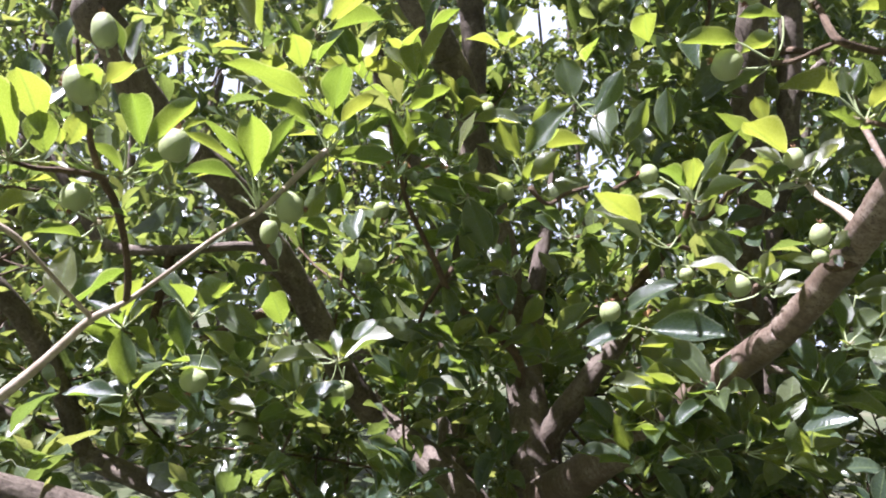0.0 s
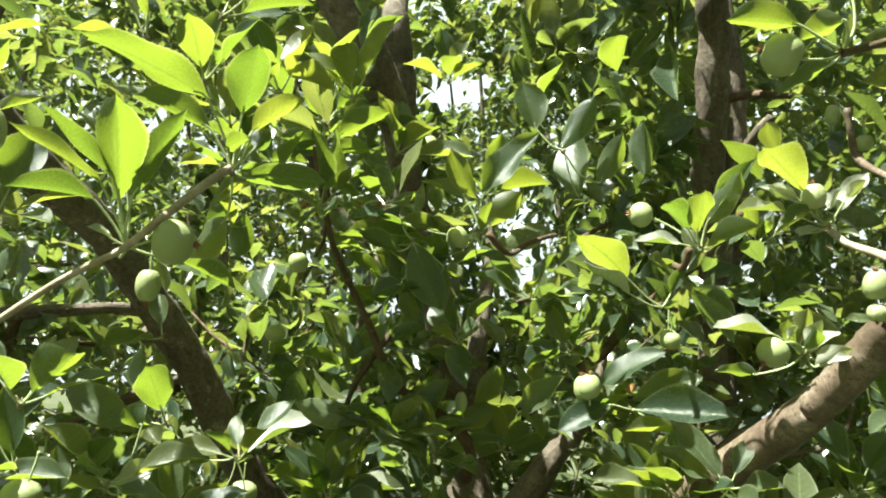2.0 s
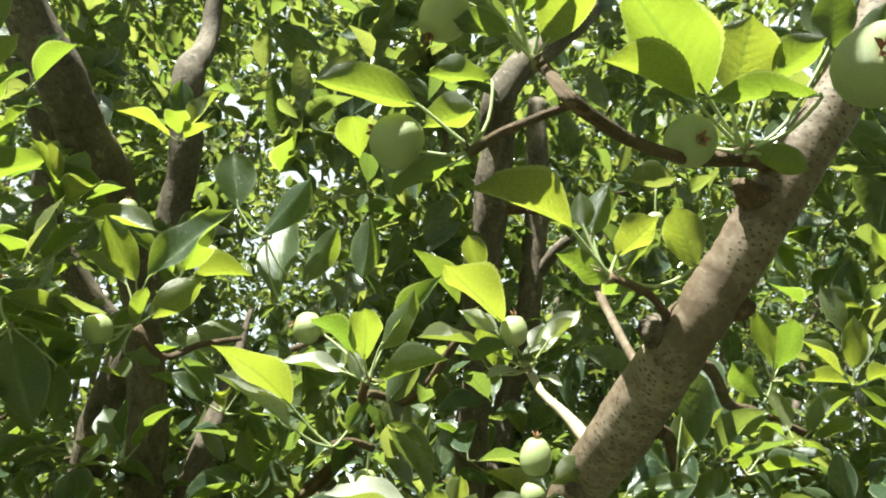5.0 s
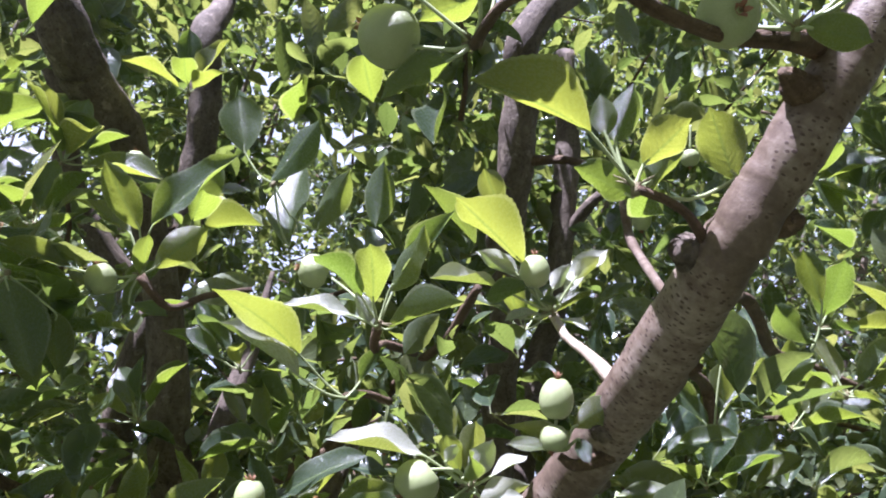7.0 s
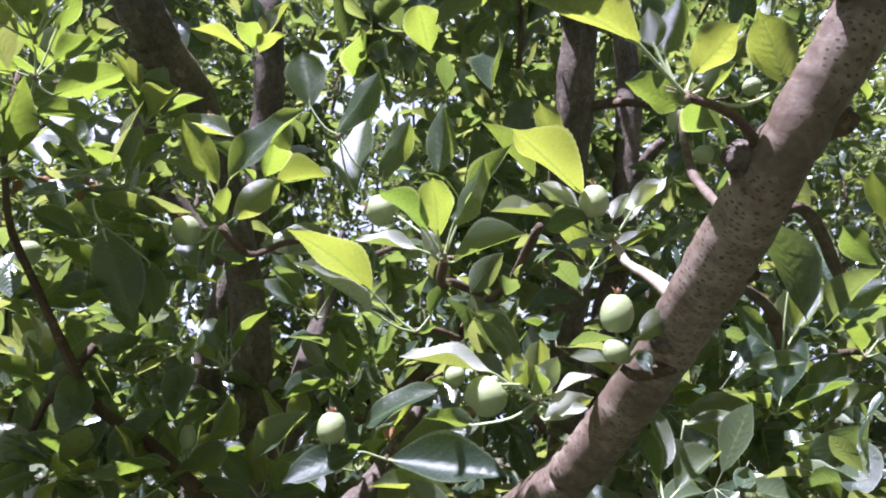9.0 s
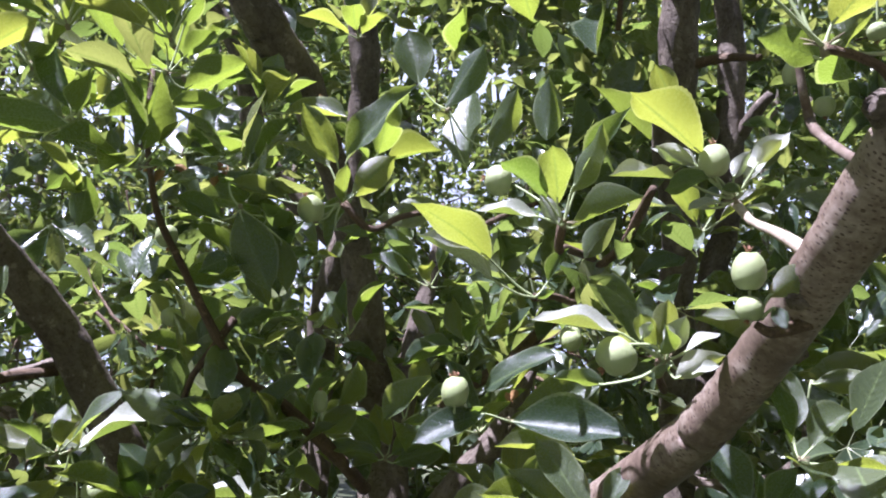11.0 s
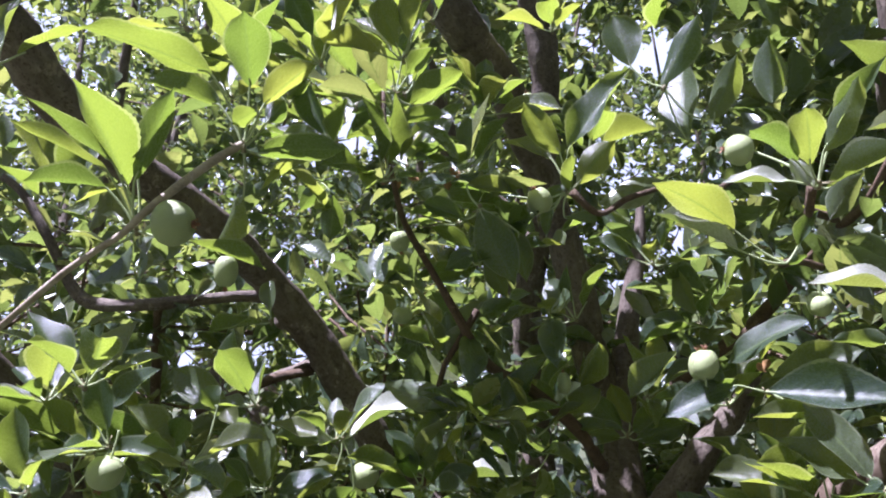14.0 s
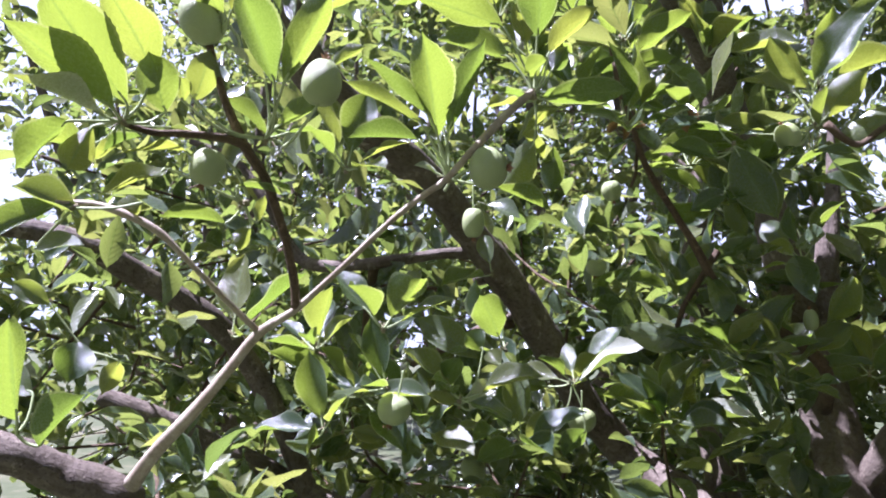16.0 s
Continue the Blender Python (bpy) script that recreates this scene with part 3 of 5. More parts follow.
bough(apple_tree, "shoot", [(0.611, 0.966, 1.624, 0.0063), (0.607, 0.988, 1.636, 0.0057), (0.606, 1.030, 1.655, 0.0048), (0.600, 1.086, 1.680, 0.0042), (0.594, 1.120, 1.707, 0.0042)], bark=PALE)
bough(apple_tree, "spur", [(0.632, 0.862, 1.692, 0.0060), (0.618, 0.854, 1.702, 0.0042), (0.603, 0.845, 1.714, 0.0029), (0.586, 0.839, 1.719, 0.0027), (0.568, 0.836, 1.722, 0.0030)])
bough(apple_tree, "spur", [(0.621, 1.006, 1.584, 0.0076), (0.609, 0.983, 1.576, 0.0059), (0.583, 0.974, 1.567, 0.0042), (0.570, 0.973, 1.572, 0.0025)])
bough(apple_tree, "shoot", [(0.536, 1.242, 1.753, 0.0046), (0.530, 1.287, 1.736, 0.0066), (0.514, 1.356, 1.706, 0.0063), (0.483, 1.424, 1.679, 0.0059), (0.449, 1.504, 1.641, 0.0064)])
bough(apple_tree, "spur", [(0.478, 1.340, 1.684, 0.0058), (0.440, 1.239, 1.675, 0.0045), (0.429, 1.160, 1.658, 0.0052), (0.430, 1.134, 1.679, 0.0051)])
bough(apple_tree, "spur", [(0.454, 1.294, 1.618, 0.0048), (0.426, 1.252, 1.620, 0.0039), (0.406, 1.212, 1.611, 0.0043)])
bough(apple_tree, "shoot", [(0.276, 1.285, 1.724, 0.0035), (0.236, 1.259, 1.705, 0.0040), (0.206, 1.233, 1.683, 0.0039), (0.174, 1.215, 1.708, 0.0057)])
bough(apple_tree, "branch", [(0.650, 0.892, 1.676, 0.0037), (0.699, 0.958, 1.702, 0.0047), (0.768, 1.059, 1.715, 0.0061), (0.850, 1.175, 1.711, 0.0066), (0.955, 1.277, 1.723, 0.0061), (1.067, 1.342, 1.715, 0.0058)])
bough(apple_tree, "branch", [(0.632, 0.962, 1.640, 0.0038), (0.700, 1.061, 1.659, 0.0050), (0.798, 1.224, 1.674, 0.0069), (0.811, 1.233, 1.641, 0.0057), (0.810, 1.226, 1.628, 0.0044)])
bough(apple_tree, "shoot", [(0.632, 0.931, 1.684, 0.0040), (0.674, 1.080, 1.750, 0.0048), (0.724, 1.273, 1.848, 0.0060), (0.710, 1.263, 1.887, 0.0053), (0.702, 1.254, 1.924, 0.0049)], bark=SMOOTH)
bough(apple_tree, "spur", [(0.557, 1.257, 1.523, 0.0050), (0.542, 1.203, 1.534, 0.0041), (0.534, 1.157, 1.551, 0.0045)])
bough(apple_tree, "branch", [(0.420, 1.450, 1.250, 0.0140), (0.607, 1.482, 1.433, 0.0105), (0.635, 1.472, 1.410, 0.0071), (0.664, 1.467, 1.407, 0.0067), (0.707, 1.464, 1.412, 0.0066), (0.741, 1.457, 1.427, 0.0058), (0.770, 1.446, 1.459, 0.0049), (0.768, 1.428, 1.496, 0.0041)])
bough(apple_tree, "branch", [(0.270, 1.573, 1.467, 0.0102), (0.312, 1.545, 1.506, 0.0109), (0.377, 1.531, 1.554, 0.0116), (0.419, 1.533, 1.600, 0.0107), (0.463, 1.554, 1.658, 0.0081)])
bough(apple_tree, "knob", [(-0.443, 1.522, 1.566, 0.0186), (-0.410, 1.498, 1.569, 0.0172), (-0.391, 1.486, 1.570, 0.0100)])
bough(apple_tree, "knob", [(-0.394, 1.562, 1.524, 0.0179), (-0.360, 1.538, 1.526, 0.0144), (-0.346, 1.531, 1.528, 0.0081)])
bough(apple_tree, "branch", [(-0.407, 1.576, 1.484, 0.0138), (-0.419, 1.544, 1.472, 0.0114), (-0.439, 1.510, 1.460, 0.0101), (-0.467, 1.476, 1.439, 0.0089), (-0.509, 1.449, 1.413, 0.0073)])
bough(apple_tree, "bough", [(0.208, 1.705, 1.077, 0.0477), (0.199, 1.716, 1.165, 0.0443), (0.184, 1.727, 1.241, 0.0366), (0.170, 1.750, 1.305, 0.0318), (0.159, 1.783, 1.371, 0.0297), (0.162, 1.825, 1.484, 0.0276), (0.170, 1.867, 1.603, 0.0224), (0.185, 1.900, 1.760, 0.0140), (0.190, 1.930, 1.900, 0.0050)])
bough(apple_tree, "branch", [(0.204, 1.707, 1.167, 0.0307), (0.250, 1.676, 1.267, 0.0301), (0.305, 1.658, 1.350, 0.0259), (0.357, 1.641, 1.431, 0.0204), (0.392, 1.641, 1.503, 0.0153), (0.417, 1.659, 1.575, 0.0103)])
for at, way, r in (((0.629, 0.872, 1.690), (-0.75, -0.35, 0.30), 0.0105), ((0.655, 0.800, 1.775), (-0.80, -0.45, 0.20), 0.0080), ((0.612, 0.985, 1.597), (-0.70, -0.60, -0.10), 0.0090), ((0.596, 1.035, 1.556), (0.80, -0.45, 0.10), 0.0095), ((0.640, 0.845, 1.715), (0.85, -0.40, 0.05), 0.0085), ((0.620, 0.930, 1.640), (0.80, -0.50, -0.10), 0.0070)):
    a, d = Vector(at), Vector(way).normalized()
    bough(apple_tree, "knot", [(*(a + d * 0.008), r * 1.5), (*(a + d * 0.019), r * 1.15), (*(a + d * 0.027), r * 0.7), (*(a + d * 0.031), r * 0.3)])
# boughs behind
bough(apple_tree_behind, "trunk", [(-0.020, 2.200, -0.080, 0.0750), (-0.020, 2.200, 0.100, 0.0650), (-0.050, 2.180, 0.800, 0.0550), (-0.135, 2.278, 1.387, 0.0410), (-0.144, 2.224, 1.607, 0.0396), (-0.097, 2.166, 1.846, 0.0353), (-0.069, 2.115, 2.056, 0.0382), (-0.065, 2.074, 2.222, 0.0382), (-0.069, 2.037, 2.373, 0.0382), (-0.093, 2.006, 2.495, 0.0353), (-0.100, 2.120, 2.700, 0.0260), (-0.150, 2.050, 3.200, 0.0150), (-0.150, 2.000, 3.600, 0.0060)])
bough(apple_tree_behind, "bough", [(-0.088, 2.205, 1.811, 0.0259), (-0.271, 2.098, 1.985, 0.0278), (-0.322, 2.028, 2.099, 0.0285), (-0.347, 1.949, 2.249, 0.0252), (-0.431, 1.894, 2.384, 0.0223)])
bough(apple_tree_beside, "trunk", [(0.720, 1.900, -0.080, 0.0700), (0.710, 1.880, 0.100, 0.0600), (0.690, 1.850, 0.800, 0.0500), (0.686, 1.845, 1.530, 0.0327), (0.669, 1.773, 1.695, 0.0331), (0.655, 1.715, 1.845, 0.0336), (0.634, 1.659, 1.989, 0.0331), (0.626, 1.611, 2.101, 0.0326), (0.624, 1.575, 2.205, 0.0323), (0.624, 1.535, 2.326, 0.0301), (0.850, 1.650, 2.700, 0.0260), (0.900, 1.650, 3.100, 0.0160), (0.950, 1.600, 3.500, 0.0060)])
bough(apple_tree_beside, "bough", [(0.700, 1.860, 0.900, 0.0350), (0.791, 2.059, 1.714, 0.0297), (0.823, 2.064, 1.904, 0.0307), (0.838, 2.070, 2.090, 0.0316), (0.835, 2.049, 2.259, 0.0320), (0.818, 2.033, 2.449, 0.0283), (0.799, 2.026, 2.603, 0.0259)])
bough(apple_tree_beside, "branch", [(0.854, 2.060, 2.132, 0.0165), (0.878, 2.008, 2.180, 0.0148), (0.903, 1.981, 2.208, 0.0119)])
bough(apple_tree_beside, "branch", [(0.647, 1.613, 2.093, 0.0102), (0.690, 1.556, 2.079, 0.0078), (0.727, 1.483, 2.043, 0.0059)])
# leaf sprays of the near tree
spray(apple_tree, (0.591, 1.110, 1.706), [((0.556, 1.091, 1.744), (0.478, 1.015, 1.771), 0.049, (0.031, 0.308, 0.951)), ((0.532, 1.094, 1.791), (0.506, 1.068, 1.824), 0.027, (-0.018, 0.796, 0.605)), ((0.510, 1.104, 1.761), (0.452, 1.075, 1.802), 0.034, (0.440, 0.308, 0.844)), ((0.568, 1.093, 1.725), (0.520, 1.078, 1.702), 0.026, (-0.478, 0.627, 0.615))], sunlit=1)
spray(apple_tree, (0.591, 1.110, 1.706), [((0.534, 1.096, 1.720), (0.469, 1.078, 1.714), 0.022, (0.156, -0.778, 0.608)), ((0.557, 1.106, 1.733), (0.513, 1.119, 1.758), 0.023, (-0.109, -0.941, 0.320)), ((0.600, 1.100, 1.723), (0.639, 1.099, 1.773), 0.028, (-0.341, -0.907, 0.248)), ((0.587, 1.099, 1.724), (0.601, 1.093, 1.751), 0.016, (0.137, 0.980, 0.143)), ((0.582, 1.102, 1.700), (0.541, 1.080, 1.685), 0.020, (0.093, -0.682, 0.725))], sunlit=1, young=1)
apple(apple_tree, (0.567, 1.091, 1.738), 0.0282, 0.0325, (-0.101, -0.141, 0.985), (0.588, 1.109, 1.710))
spray(apple_tree, (0.430, 1.091, 1.669), [((0.423, 1.081, 1.685), (0.414, 1.017, 1.720), 0.034, (-0.156, 0.494, 0.855)), ((0.412, 1.077, 1.688), (0.369, 1.023, 1.705), 0.031, (0.013, 0.284, 0.959)), ((0.435, 1.084, 1.698), (0.457, 1.026, 1.747), 0.035, (0.816, 0.522, 0.250)), ((0.440, 1.092, 1.704), (0.484, 1.043, 1.771), 0.025, (-0.790, -0.607, 0.084)), ((0.438, 1.101, 1.667), (0.506, 1.096, 1.701), 0.033, (-0.381, 0.415, 0.826))], sunlit=1)
spray(apple_tree, (0.430, 1.091, 1.669), [((0.425, 1.085, 1.666), (0.405, 1.081, 1.693), 0.018, (0.013, 0.984, 0.178)), ((0.406, 1.084, 1.672), (0.346, 1.073, 1.672), 0.027, (0.155, -0.868, 0.472))], sunlit=1, young=1)
apple(apple_tree, (0.363, 1.110, 1.714), 0.0321, 0.0288, (-0.983, -0.144, 0.113), (0.421, 1.089, 1.676))
spray(apple_tree, (0.407, 1.186, 1.608), [((0.357, 1.167, 1.643), (0.280, 1.088, 1.680), 0.051, (-0.004, 0.428, 0.904)), ((0.410, 1.186, 1.607), (0.428, 1.179, 1.616), 0.011, (-0.070, 0.681, 0.729)), ((0.420, 1.191, 1.627), (0.440, 1.178, 1.663), 0.019, (-0.568, -0.822, 0.032))], sunlit=1)
spray(apple_tree, (0.407, 1.186, 1.608), [((0.360, 1.166, 1.622), (0.278, 1.148, 1.661), 0.041, (0.443, -0.649, 0.618))], sunlit=1, young=1)
spray(apple_tree, (0.163, 1.245, 1.716), [((0.157, 1.228, 1.762), (0.118, 1.188, 1.823), 0.038, (-0.362, 0.871, 0.332)), ((0.166, 1.238, 1.770), (0.247, 1.220, 1.864), 0.052, (-0.444, -0.869, 0.217)), ((0.144, 1.244, 1.759), (0.070, 1.251, 1.793), 0.032, (0.257, -0.677, 0.690)), ((0.175, 1.249, 1.726), (0.225, 1.245, 1.780), 0.039, (-0.253, 0.921, 0.297)), ((0.104, 1.236, 1.710), (-0.016, 1.229, 1.737), 0.047, (0.198, -0.694, 0.692)), ((0.097, 1.257, 1.690), (-0.046, 1.260, 1.709), 0.041, (0.077, -0.705, 0.705)), ((0.168, 1.237, 1.714), (0.178, 1.200, 1.751), 0.023, (-0.662, 0.432, 0.613)), ((0.159, 1.247, 1.683), (0.206, 1.237, 1.673), 0.022, (-0.021, -0.748, 0.663))])
apple(apple_tree, (0.131, 1.227, 1.702), 0.0323, 0.0349, (-0.335, -0.323, 0.885), (0.157, 1.245, 1.715))
spray(apple_tree, (0.078, 1.229, 1.689), [((0.046, 1.228, 1.689), (0.078, 1.252, 1.627), 0.052, (-0.416, 0.899, 0.135)), ((0.055, 1.247, 1.637), (0.074, 1.283, 1.583), 0.030, (-0.515, 0.790, 0.333)), ((0.083, 1.243, 1.669), (0.082, 1.291, 1.599), 0.038, (-0.556, 0.684, 0.473))])
spray(apple_tree, (0.517, 1.027, 1.544), [((0.513, 1.031, 1.552), (0.513, 1.006, 1.591), 0.021, (0.152, 0.836, 0.527)), ((0.508, 1.028, 1.552), (0.492, 1.007, 1.578), 0.019, (-0.151, 0.816, 0.558)), ((0.470, 1.038, 1.520), (0.426, 1.047, 1.522), 0.020, (0.156, 0.637, 0.755)), ((0.509, 1.017, 1.547), (0.506, 0.974, 1.566), 0.019, (0.892, 0.136, 0.430))], sunlit=1)
spray(apple_tree, (0.517, 1.027, 1.544), [((0.478, 1.010, 1.561), (0.405, 0.986, 1.564), 0.034, (0.240, -0.652, 0.719)), ((0.517, 1.019, 1.550), (0.528, 1.008, 1.579), 0.021, (0.219, 0.940, 0.262)), ((0.523, 1.021, 1.529), (0.558, 1.006, 1.550), 0.023, (0.334, 0.933, 0.129)), ((0.533, 1.031, 1.552), (0.565, 1.050, 1.571), 0.018, (-0.179, -0.527, 0.831))], sunlit=1, young=1)
apple(apple_tree, (0.474, 1.006, 1.542), 0.0324, 0.0307, (-0.670, -0.033, -0.742), (0.515, 1.026, 1.546))
spray(apple_tree, (0.576, 0.978, 1.577), [((0.577, 0.968, 1.592), (0.601, 0.946, 1.612), 0.023, (0.473, 0.826, 0.307)), ((0.562, 0.975, 1.576), (0.530, 0.967, 1.575), 0.015, (0.162, -0.727, 0.668)), ((0.582, 0.970, 1.585), (0.588, 0.961, 1.569), 0.012, (-0.442, -0.859, 0.257))])
apple(apple_tree, (0.564, 0.969, 1.611), 0.0244, 0.0303, (-0.100, -0.239, 0.966), (0.569, 0.978, 1.577))
apple(apple_tree, (0.565, 0.971, 1.583), 0.0200, 0.0192, (-0.179, -0.046, -0.983), (0.574, 0.978, 1.577))
spray(apple_tree, (0.568, 0.837, 1.723), [((0.535, 0.822, 1.745), (0.459, 0.779, 1.741), 0.038, (-0.119, 0.107, 0.987)), ((0.549, 0.838, 1.754), (0.543, 0.835, 1.780), 0.017, (0.337, 0.925, 0.175)), ((0.556, 0.842, 1.753), (0.564, 0.835, 1.791), 0.021, (0.187, 0.975, 0.118)), ((0.572, 0.836, 1.738), (0.592, 0.816, 1.762), 0.033, (-0.237, 0.635, 0.736)), ((0.631, 0.843, 1.741), (0.606, 0.824, 1.776), 0.030, (0.297, 0.739, 0.605)), ((0.570, 0.849, 1.722), (0.537, 0.862, 1.742), 0.031, (0.588, 0.350, 0.729)), ((0.580, 0.850, 1.731), (0.609, 0.864, 1.765), 0.025, (-0.647, 0.719, 0.253)), ((0.583, 0.852, 1.736), (0.617, 0.912, 1.740), 0.030, (-0.834, 0.454, 0.312))], sunlit=1)
spray(apple_tree, (0.284, 1.255, 1.847), [((0.243, 1.258, 1.882), (0.221, 1.260, 1.958), 0.053, (0.097, -0.994, 0.049)), ((0.279, 1.255, 1.847), (0.327, 1.227, 1.925), 0.043, (0.416, 0.906, 0.071)), ((0.311, 1.278, 1.781), (0.307, 1.318, 1.909), 0.059, (-0.578, -0.785, 0.223)), ((0.339, 1.267, 1.802), (0.370, 1.241, 1.874), 0.036, (0.195, 0.945, 0.263)), ((0.409, 1.277, 1.820), (0.407, 1.274, 1.907), 0.041, (-0.030, 0.999, 0.027)), ((0.362, 1.243, 2.028), (0.379, 1.327, 2.010), 0.054, (-0.288, 0.260, 0.922)), ((0.467, 1.296, 1.948), (0.485, 1.399, 2.085), 0.048, (-0.716, -0.512, 0.474)), ((0.287, 1.293, 2.010), (0.283, 1.473, 2.037), 0.061, (-0.961, -0.065, 0.270))])
spray(apple_tree, (0.075, 1.318, 1.872), [((0.075, 1.309, 1.868), (-0.008, 1.271, 1.903), 0.043, (0.459, -0.880, 0.119)), ((-0.094, 1.359, 1.819), (-0.039, 1.400, 1.917), 0.053, (-0.030, -0.917, 0.397)), ((-0.123, 1.363, 1.800), (-0.231, 1.405, 1.882), 0.062, (0.422, -0.450, 0.787)), ((-0.063, 1.278, 1.899), (-0.124, 1.226, 1.832), 0.047, (-0.735, 0.661, 0.149))])
spray(apple_tree, (0.390, 1.288, 1.471), [((0.390, 1.278, 1.472), (0.525, 1.249, 1.469), 0.061, (-0.163, -0.791, 0.590)), ((0.357, 1.279, 1.478), (0.277, 1.253, 1.438), 0.041, (0.014, -0.847, 0.531)), ((0.436, 1.283, 1.555), (0.348, 1.336, 1.503), 0.051, (-0.643, -0.572, 0.509)), ((0.489, 1.286, 1.522), (0.393, 1.319, 1.485), 0.048, (-0.418, -0.841, 0.344)), ((0.464, 1.287, 1.440), (0.371, 1.262, 1.443), 0.032, (0.156, -0.488, 0.859)), ((0.291, 1.275, 1.515), (0.231, 1.296, 1.455), 0.039, (-0.539, -0.798, 0.270)), ((0.195, 1.287, 1.525), (0.160, 1.344, 1.465), 0.039, (0.597, 0.723, 0.348))])
spray(apple_tree, (0.131, 1.356, 1.425), [((0.135, 1.349, 1.432), (0.192, 1.323, 1.466), 0.037, (0.251, 0.930, 0.268)), ((0.118, 1.357, 1.422), (0.015, 1.362, 1.399), 0.047, (-0.189, -0.695, 0.694)), ((0.147, 1.360, 1.413), (0.217, 1.362, 1.412), 0.031, (0.035, -0.585, 0.810)), ((0.120, 1.363, 1.437), (0.096, 1.369, 1.475), 0.021, (0.210, -0.933, 0.293))])
apple(apple_tree, (0.319, 1.276, 1.499), 0.0309, 0.0386, (-0.197, -0.043, 0.979), None)
apple(apple_tree, (0.143, 1.324, 1.472), 0.0190, 0.0299, (-0.101, -0.141, 0.985), None)
apple(apple_tree, (0.196, 1.377, 1.847), 0.0332, 0.0317, (0.892, 0.187, 0.412), None)
apple(apple_tree, (0.073, 1.384, 1.896), 0.0291, 0.0339, (-0.100, -0.239, 0.966), None)
apple(apple_tree, (0.455, 1.315, 1.574), 0.0247, 0.0261, (0.100, 0.239, -0.966), None)
apple(apple_tree, (-0.191, 1.402, 2.014), 0.0356, 0.0390, (0.101, 0.044, -0.994), None)
apple(apple_tree, (-0.136, 1.381, 1.685), 0.0322, 0.0353, (0.100, 0.239, -0.966), None)
apple(apple_tree, (0.811, 1.293, 1.480), 0.0401, 0.0362, (0.936, -0.182, 0.301), None)
apple(apple_tree, (0.720, 1.331, 1.945), 0.0230, 0.0338, (-0.100, -0.239, 0.966), None)
apple(apple_tree, (-0.232, 1.610, 1.582), 0.0409, 0.0334, (-0.191, 0.231, -0.954), None)
apple(apple_tree, (0.779, 1.228, 1.950), 0.0220, 0.0220, (0.100, 0.239, -0.966), None)
apple(apple_tree, (0.746, 1.295, 1.885), 0.0247, 0.0262, (0.100, 0.239, -0.966), None)
spray(apple_tree, (0.727, 1.295, 1.549), [((0.728, 1.290, 1.545), (0.788, 1.272, 1.558), 0.030, (0.275, 0.961, 0.017)), ((0.765, 1.299, 1.534), (0.802, 1.317, 1.489), 0.028, (0.077, 0.904, 0.421)), ((0.732, 1.308, 1.495), (0.772, 1.321, 1.463), 0.024, (-0.057, 0.947, 0.315))])
spray(apple_tree, (0.897, 1.258, 1.545), [((0.893, 1.251, 1.548), (0.880, 1.211, 1.483), 0.055, (-0.479, -0.704, 0.524)), ((0.842, 1.269, 1.533), (0.919, 1.314, 1.475), 0.047, (0.579, -0.802, 0.149))])
spray(apple_tree, (0.810, 1.226, 1.628), [((0.809, 1.208, 1.699), (0.821, 1.224, 1.657), 0.030, (0.385, 0.822, 0.419)), ((0.768, 1.221, 1.608), (0.823, 1.196, 1.620), 0.027, (-0.448, -0.704, 0.552)), ((0.822, 1.230, 1.648), (0.873, 1.228, 1.717), 0.038, (-0.732, -0.430, 0.528)), ((0.804, 1.231, 1.631), (0.751, 1.226, 1.679), 0.031, (0.282, -0.935, 0.213)), ((0.783, 1.227, 1.619), (0.761, 1.235, 1.597), 0.015, (0.306, 0.952, 0.017))])
spray(apple_tree, (0.879, 1.154, 1.715), [((0.879, 1.146, 1.720), (0.820, 1.119, 1.748), 0.031, (-0.259, 0.905, 0.337)), ((0.890, 1.162, 1.706), (0.849, 1.185, 1.682), 0.031, (0.409, 0.901, 0.147)), ((0.886, 1.143, 1.761), (0.853, 1.122, 1.812), 0.029, (0.385, 0.745, 0.545))])
# leaf sprays round the sunny shoot
spray(apple_tree, (-0.158, 0.858, 1.606), [((-0.164, 0.848, 1.646), (-0.120, 0.742, 1.703), 0.043, (-0.200, 0.600, 0.750)), ((-0.148, 0.840, 1.646), (-0.103, 0.831, 1.728), 0.027, (-0.750, 0.600, 0.250)), ((-0.161, 0.829, 1.660), (-0.192, 0.759, 1.702), 0.017, (-0.305, 0.588, 0.749)), ((-0.174, 0.833, 1.657), (-0.221, 0.768, 1.688), 0.016, (-0.166, 0.521, 0.837)), ((-0.184, 0.844, 1.644), (-0.238, 0.800, 1.643), 0.027, (-0.213, 0.242, 0.947)), ((-0.121, 0.884, 1.599), (-0.087, 0.962, 1.582), 0.017, (-0.132, 0.264, 0.955)), ((-0.167, 0.856, 1.677), (-0.206, 0.833, 1.725), 0.019, (0.039, 0.887, 0.461))], sunlit=1)
spray(apple_tree, (-0.158, 0.858, 1.606), [((-0.173, 0.842, 1.590), (-0.192, 0.813, 1.599), 0.013, (0.598, -0.155, 0.786)), ((-0.168, 0.852, 1.611), (-0.190, 0.846, 1.620), 0.011, (0.435, -0.449, 0.780))], sunlit=1, young=1)
apple(apple_tree, (-0.112, 0.855, 1.610), 0.0414, 0.0373, (0.964, 0.262, -0.041), (-0.172, 0.878, 1.598))
